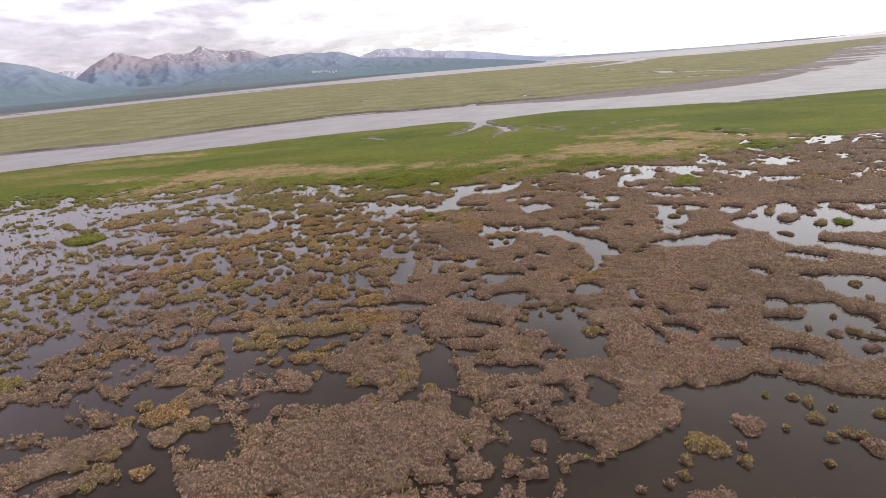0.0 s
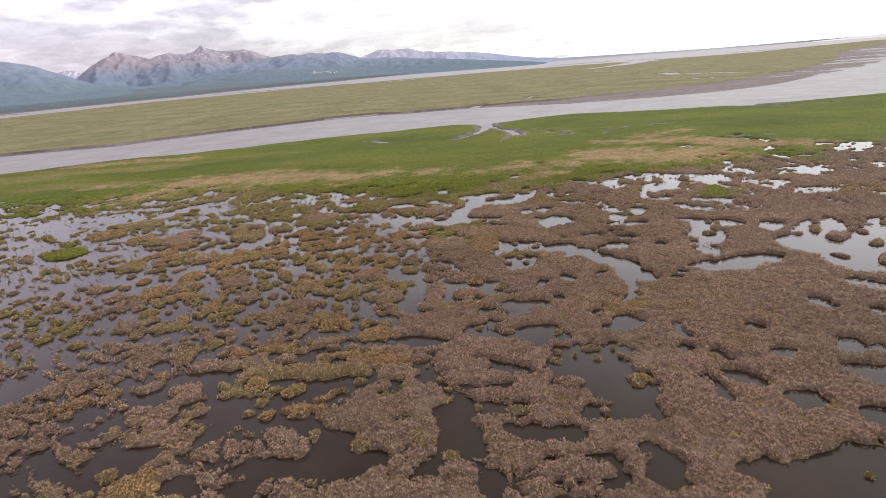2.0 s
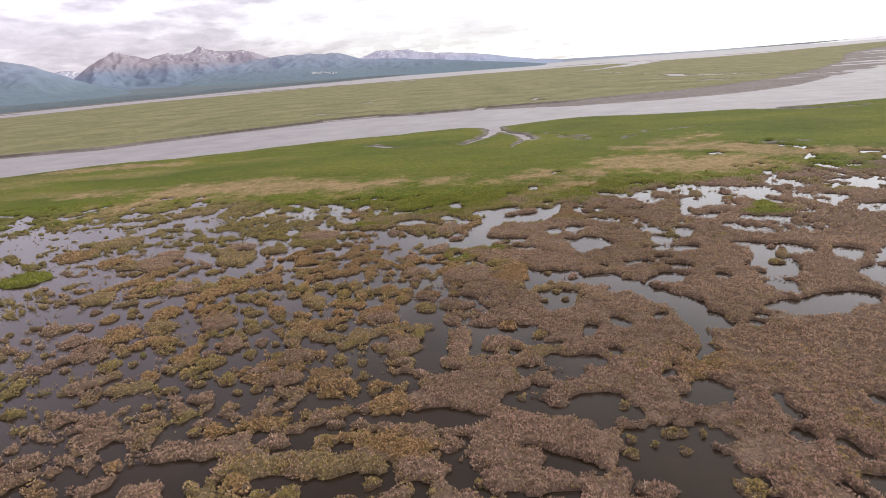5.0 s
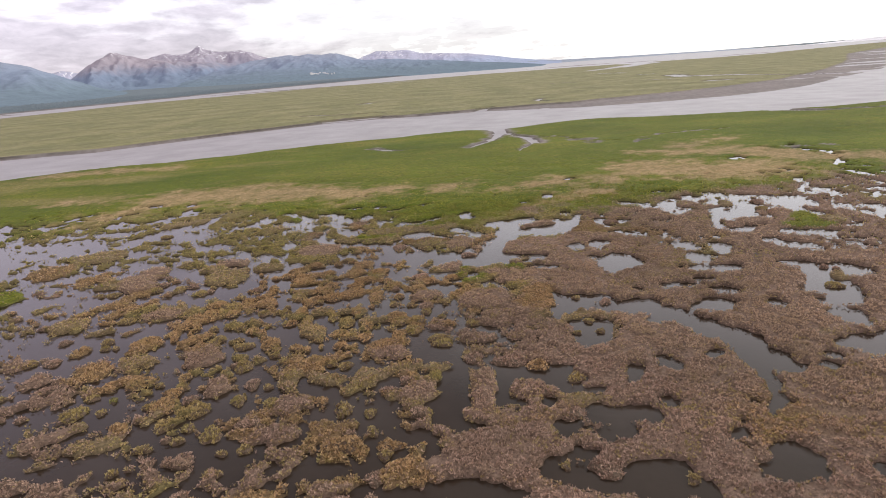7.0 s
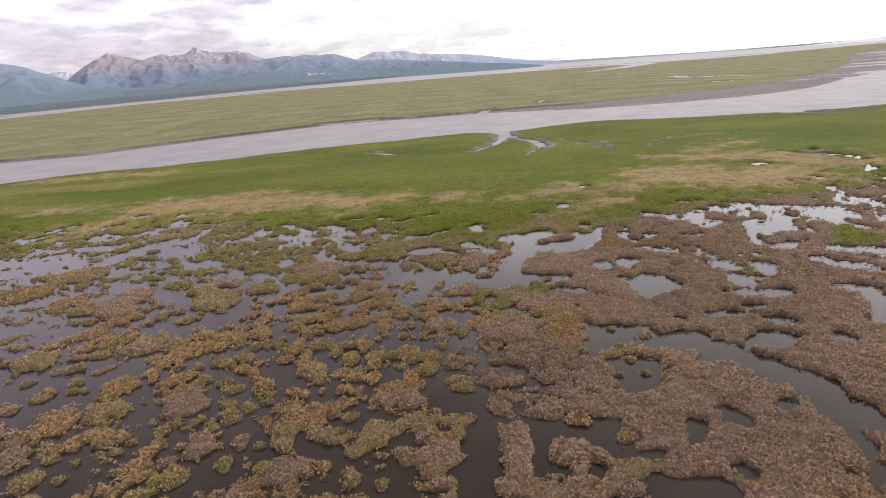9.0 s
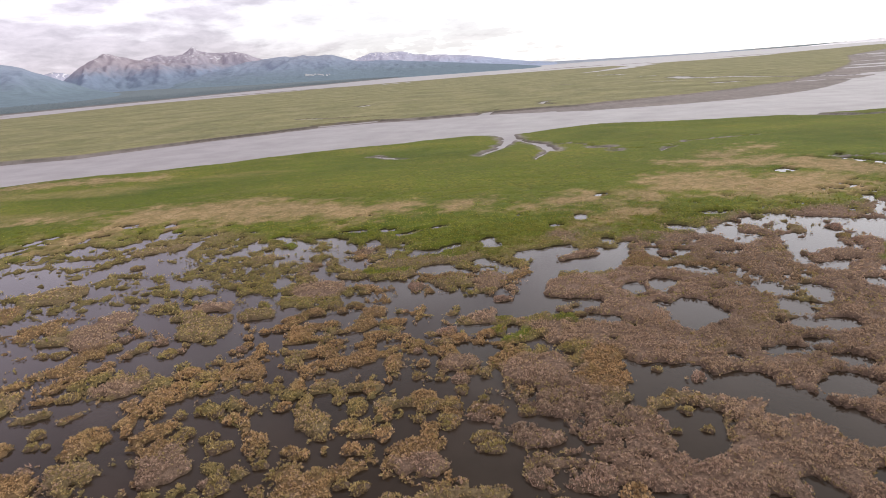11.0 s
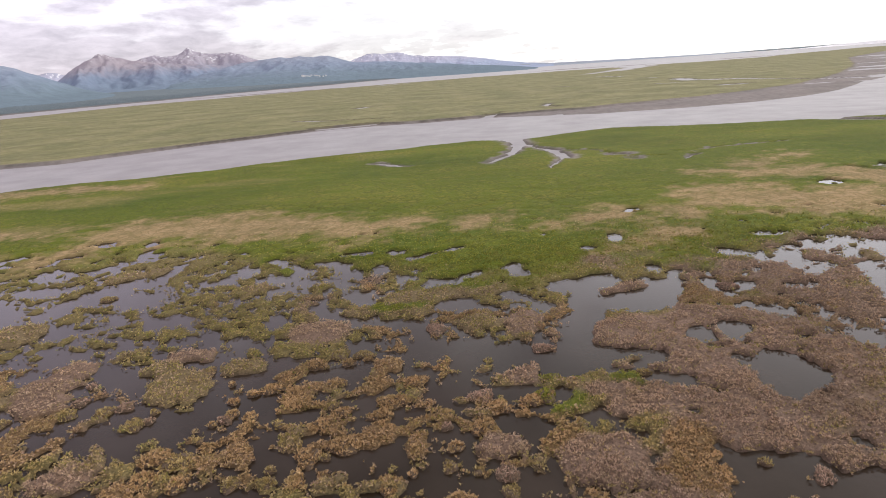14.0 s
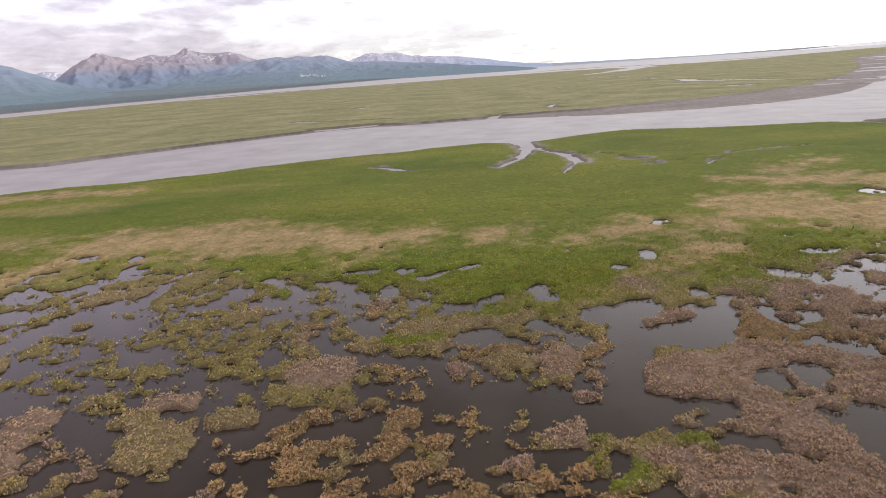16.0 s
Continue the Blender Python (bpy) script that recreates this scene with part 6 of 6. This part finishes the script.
def build_range(name, crest, r0, front, back, seed, mat, label, carve=0.9, jag=0.03, rows=70):
    b0, b1 = crest[0][0], crest[-1][0]
    bs = np.linspace(b0, b1, int((b1 - b0) * 14) + 2)
    rs = np.concatenate([np.linspace(r0 - front, r0, rows), np.linspace(r0, r0 + back, 8)[1:]])
    b, r = np.meshgrid(bs, rs)
    z = ridge_height(b, r, crest, r0, front, back, seed, carve, jag)
    x, y = HUB[0] + r * np.sin(np.radians(b)), HUB[1] + r * np.cos(np.radians(b))
    me = mesh_from(name, np.stack([x.ravel(), y.ravel(), z.ravel()], 1), grid_faces(*b.shape)[:, ::-1], mat, True)
    return tagged(new(name, me), label, "mountain", kind="structure")


WEST_CREST = [(-52, 1.2), (-47, 2.4), (-42, 3.2), (-38.5, 3.05), (-36.6, 2.85), (-34.6, 2.32), (-32.5, 1.42), (-30.3, 0.45), (-28, -0.1)]
MAIN_CREST = [(-34.5, 0.2), (-32.1, 1.25), (-30.8, 2.2), (-29.9, 2.8), (-29.2, 3.2), (-28.8, 3.4), (-28.3, 3.32), (-27.6, 3.0), (-27.1, 2.9), (-26.2, 2.5), (-24, 2.2), (-20, 1.9), (-16, 1.6), (-12, 0.6)]
SNOW_CREST = [(-30, 1.0), (-26.5, 2.5), (-25.5, 2.85), (-24.6, 3.0), (-23.6, 2.75), (-22.6, 3.05), (-21.75, 3.42), (-21.0, 3.1), (-20.4, 3.0), (-19.6, 2.9), (-18.7, 3.0), (-17.5, 2.65), (-16.3, 2.28), (-14, 1.9), (-9, 0.5)]
FRONT_CREST = [(-26, 0.4), (-20, 1.3), (-17.5, 1.95), (-15.8, 2.05), (-14, 2.2), (-12.2, 2.26), (-11, 2.02), (-9.6, 2.16), (-8.4, 1.75), (-7.2, 1.4), (-4, 1.2), (0, 0.85), (3, 0.5), (6, 0.2), (8, 0.0), (9.5, -0.18), (10.5, -0.31)]
EAST_CREST = [(-10, 0.8), (-7.5, 1.5), (-5.8, 2.02), (-4.6, 1.95), (-3.0, 1.96), (-1.5, 1.6), (0, 1.45), (1.4, 1.4), (3.5, 1.2), (5.2, 0.95), (6.8, 0.6), (9.5, 0.2), (12, 0.0)]
GAP_CREST = [(-37, 0.6), (-34, 1.7), (-32.6, 2.0), (-31.4, 1.8), (-29, 1.2)]
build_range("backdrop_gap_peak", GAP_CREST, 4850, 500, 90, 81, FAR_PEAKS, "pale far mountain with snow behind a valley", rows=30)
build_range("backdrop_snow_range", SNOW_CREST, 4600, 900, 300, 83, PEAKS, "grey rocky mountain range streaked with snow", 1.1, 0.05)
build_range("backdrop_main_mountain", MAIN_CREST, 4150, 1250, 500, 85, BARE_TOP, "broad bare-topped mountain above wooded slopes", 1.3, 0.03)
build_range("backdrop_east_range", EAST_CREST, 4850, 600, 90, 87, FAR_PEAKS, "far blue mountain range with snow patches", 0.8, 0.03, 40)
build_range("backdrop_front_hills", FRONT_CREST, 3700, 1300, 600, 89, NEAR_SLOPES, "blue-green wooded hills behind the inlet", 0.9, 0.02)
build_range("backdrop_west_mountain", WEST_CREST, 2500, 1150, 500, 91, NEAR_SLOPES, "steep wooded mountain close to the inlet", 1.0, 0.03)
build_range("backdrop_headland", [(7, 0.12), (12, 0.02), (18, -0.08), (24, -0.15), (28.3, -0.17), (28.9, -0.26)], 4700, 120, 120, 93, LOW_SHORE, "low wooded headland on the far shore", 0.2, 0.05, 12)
build_range("backdrop_east_shore", [(30.5, -0.3), (32.5, -0.22), (35, -0.1), (38, 0.02), (44, 0.1), (50, 0.0)], 4880, 80, 40, 95, HAZE_SHORE, "faint low land across the wide inlet", 0.2, 0.04, 10)


def build_shore_trees(count):
    """Spruces of the far shore: narrow ragged cones of leafy tiers."""
    b = -41 + 52 * RNG.rand(count)
    deep = RNG.rand(count) ** 1.6
    r = far_shore(b) + 16 + deep * 420
    x, y = r * np.sin(np.radians(b)), 25 + r * np.cos(np.radians(b))
    z = 2.0 + 0.012 * np.maximum(r - far_shore(b), 0) - 0.3
    h, w = 1.3 + 1.8 * RNG.rand(count) ** 1.6, 0.9 + 1.2 * RNG.rand(count)
    verts, faces = [], []
    turn = RNG.rand(count) * 6.28
    base = 0
    for tier, (z0, z1, k) in enumerate(((0.08, 0.62, 1.0), (0.4, 1.0, 0.62))):
        ring = [np.stack([x + np.cos(turn + a + tier) * w * k, y + np.sin(turn + a + tier) * w * k, z + h * z0], 1) for a in (0, 1.57, 3.14, 4.71)]
        tip = np.stack([x, y, z + h * z1], 1)
        verts += ring + [tip]
        i = np.arange(count)
        for k2 in range(4):
            faces.append(np.stack([base + k2 * count + i, base + (k2 + 1) % 4 * count + i, base + 4 * count + i], 1))
        base += 5 * count
    mat, n, bsdf = material("hazed_spruce_needles")
    each = n.add("ShaderNodeNewGeometry").outputs["Random Per Island"]
    # needle colour lightened and blued to carry the haze over the inlet
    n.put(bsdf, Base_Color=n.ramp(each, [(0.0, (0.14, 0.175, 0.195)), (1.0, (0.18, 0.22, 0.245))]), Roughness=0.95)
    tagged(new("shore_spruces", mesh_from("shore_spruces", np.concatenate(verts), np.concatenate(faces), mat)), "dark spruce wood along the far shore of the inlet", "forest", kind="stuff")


build_shore_trees(9000)


def plain(name, colour, rough=0.7):
    mat, n, bsdf = material(name)
    where = n.add("ShaderNodeNewGeometry").outputs["Position"]
    worn = n.ramp(n.noise(where, 0.4, 4.0, 0.6), [(0.3, tuple(c * 0.85 for c in colour)), (0.7, colour)])
    n.put(bsdf, Base_Color=worn, Roughness=rough)
    return mat


WHITE_WALL, GREY_ROOF = plain("white_painted_wall", (0.80, 0.79, 0.78)), plain("grey_metal_roof", (0.55, 0.55, 0.57), 0.5)


def make_house(m, wide, deep, high):
    house = new("house")
    house.matrix_basis = m
    bm = bmesh.new()
    bmesh.ops.create_cube(bm, size=1, matrix=Matrix.Translation((0, 0, high / 2 - 2)) @ Matrix.Diagonal((wide, deep, high + 4, 1)))
    part("wall", bm, WHITE_WALL, house)
    bm = bmesh.new()
    e = 0.6
    a = [bm.verts.new((sx * (wide / 2 + e), sy * (deep / 2 + e), high)) for sx in (-1, 1) for sy in (-1, 1)]
    b = [bm.verts.new((sx * (wide / 2 + e), 0, high + deep * 0.28)) for sx in (-1, 1)]
    for f in ((a[0], a[2], b[1], b[0]), (a[3], a[1], b[0], b[1]), (a[1], a[0], b[0]), (a[2], a[3], b[1]), (a[0], a[1], a[3], a[2])):
        bm.faces.new(f)
    part("roof", bm, GREY_ROOF, house)
    return tagged(house, "small white building with a pale roof on a wooded hillside", "building", "hillside settlement")


for i in range(15):
    b = -12.35 + 2.4 * (i / 15) ** 1.5 + 0.2 * random.random()
    want = 0.34 + 0.16 * (random.random() - 0.5) - 0.05 * (b + 12)
    for r in np.arange(2420, 3400, 10.0):
        ground_z = float(ridge_height(np.array([b]), np.array([r]), FRONT_CREST, 3700, 1300, 600, 89, 0.9, 0.02)[0])
        if ground_z > HUB[2] + r * math.tan(radians(want)):
            break
    make_house(pose(HUB[0] + r * math.sin(radians(b)), HUB[1] + r * math.cos(radians(b)), ground_z, 0, 0, random.uniform(-30, 30)),
               random.choice((4, 5, 6, 8, 14)), random.uniform(4, 7), random.choice((2, 2.5, 3, 4)))
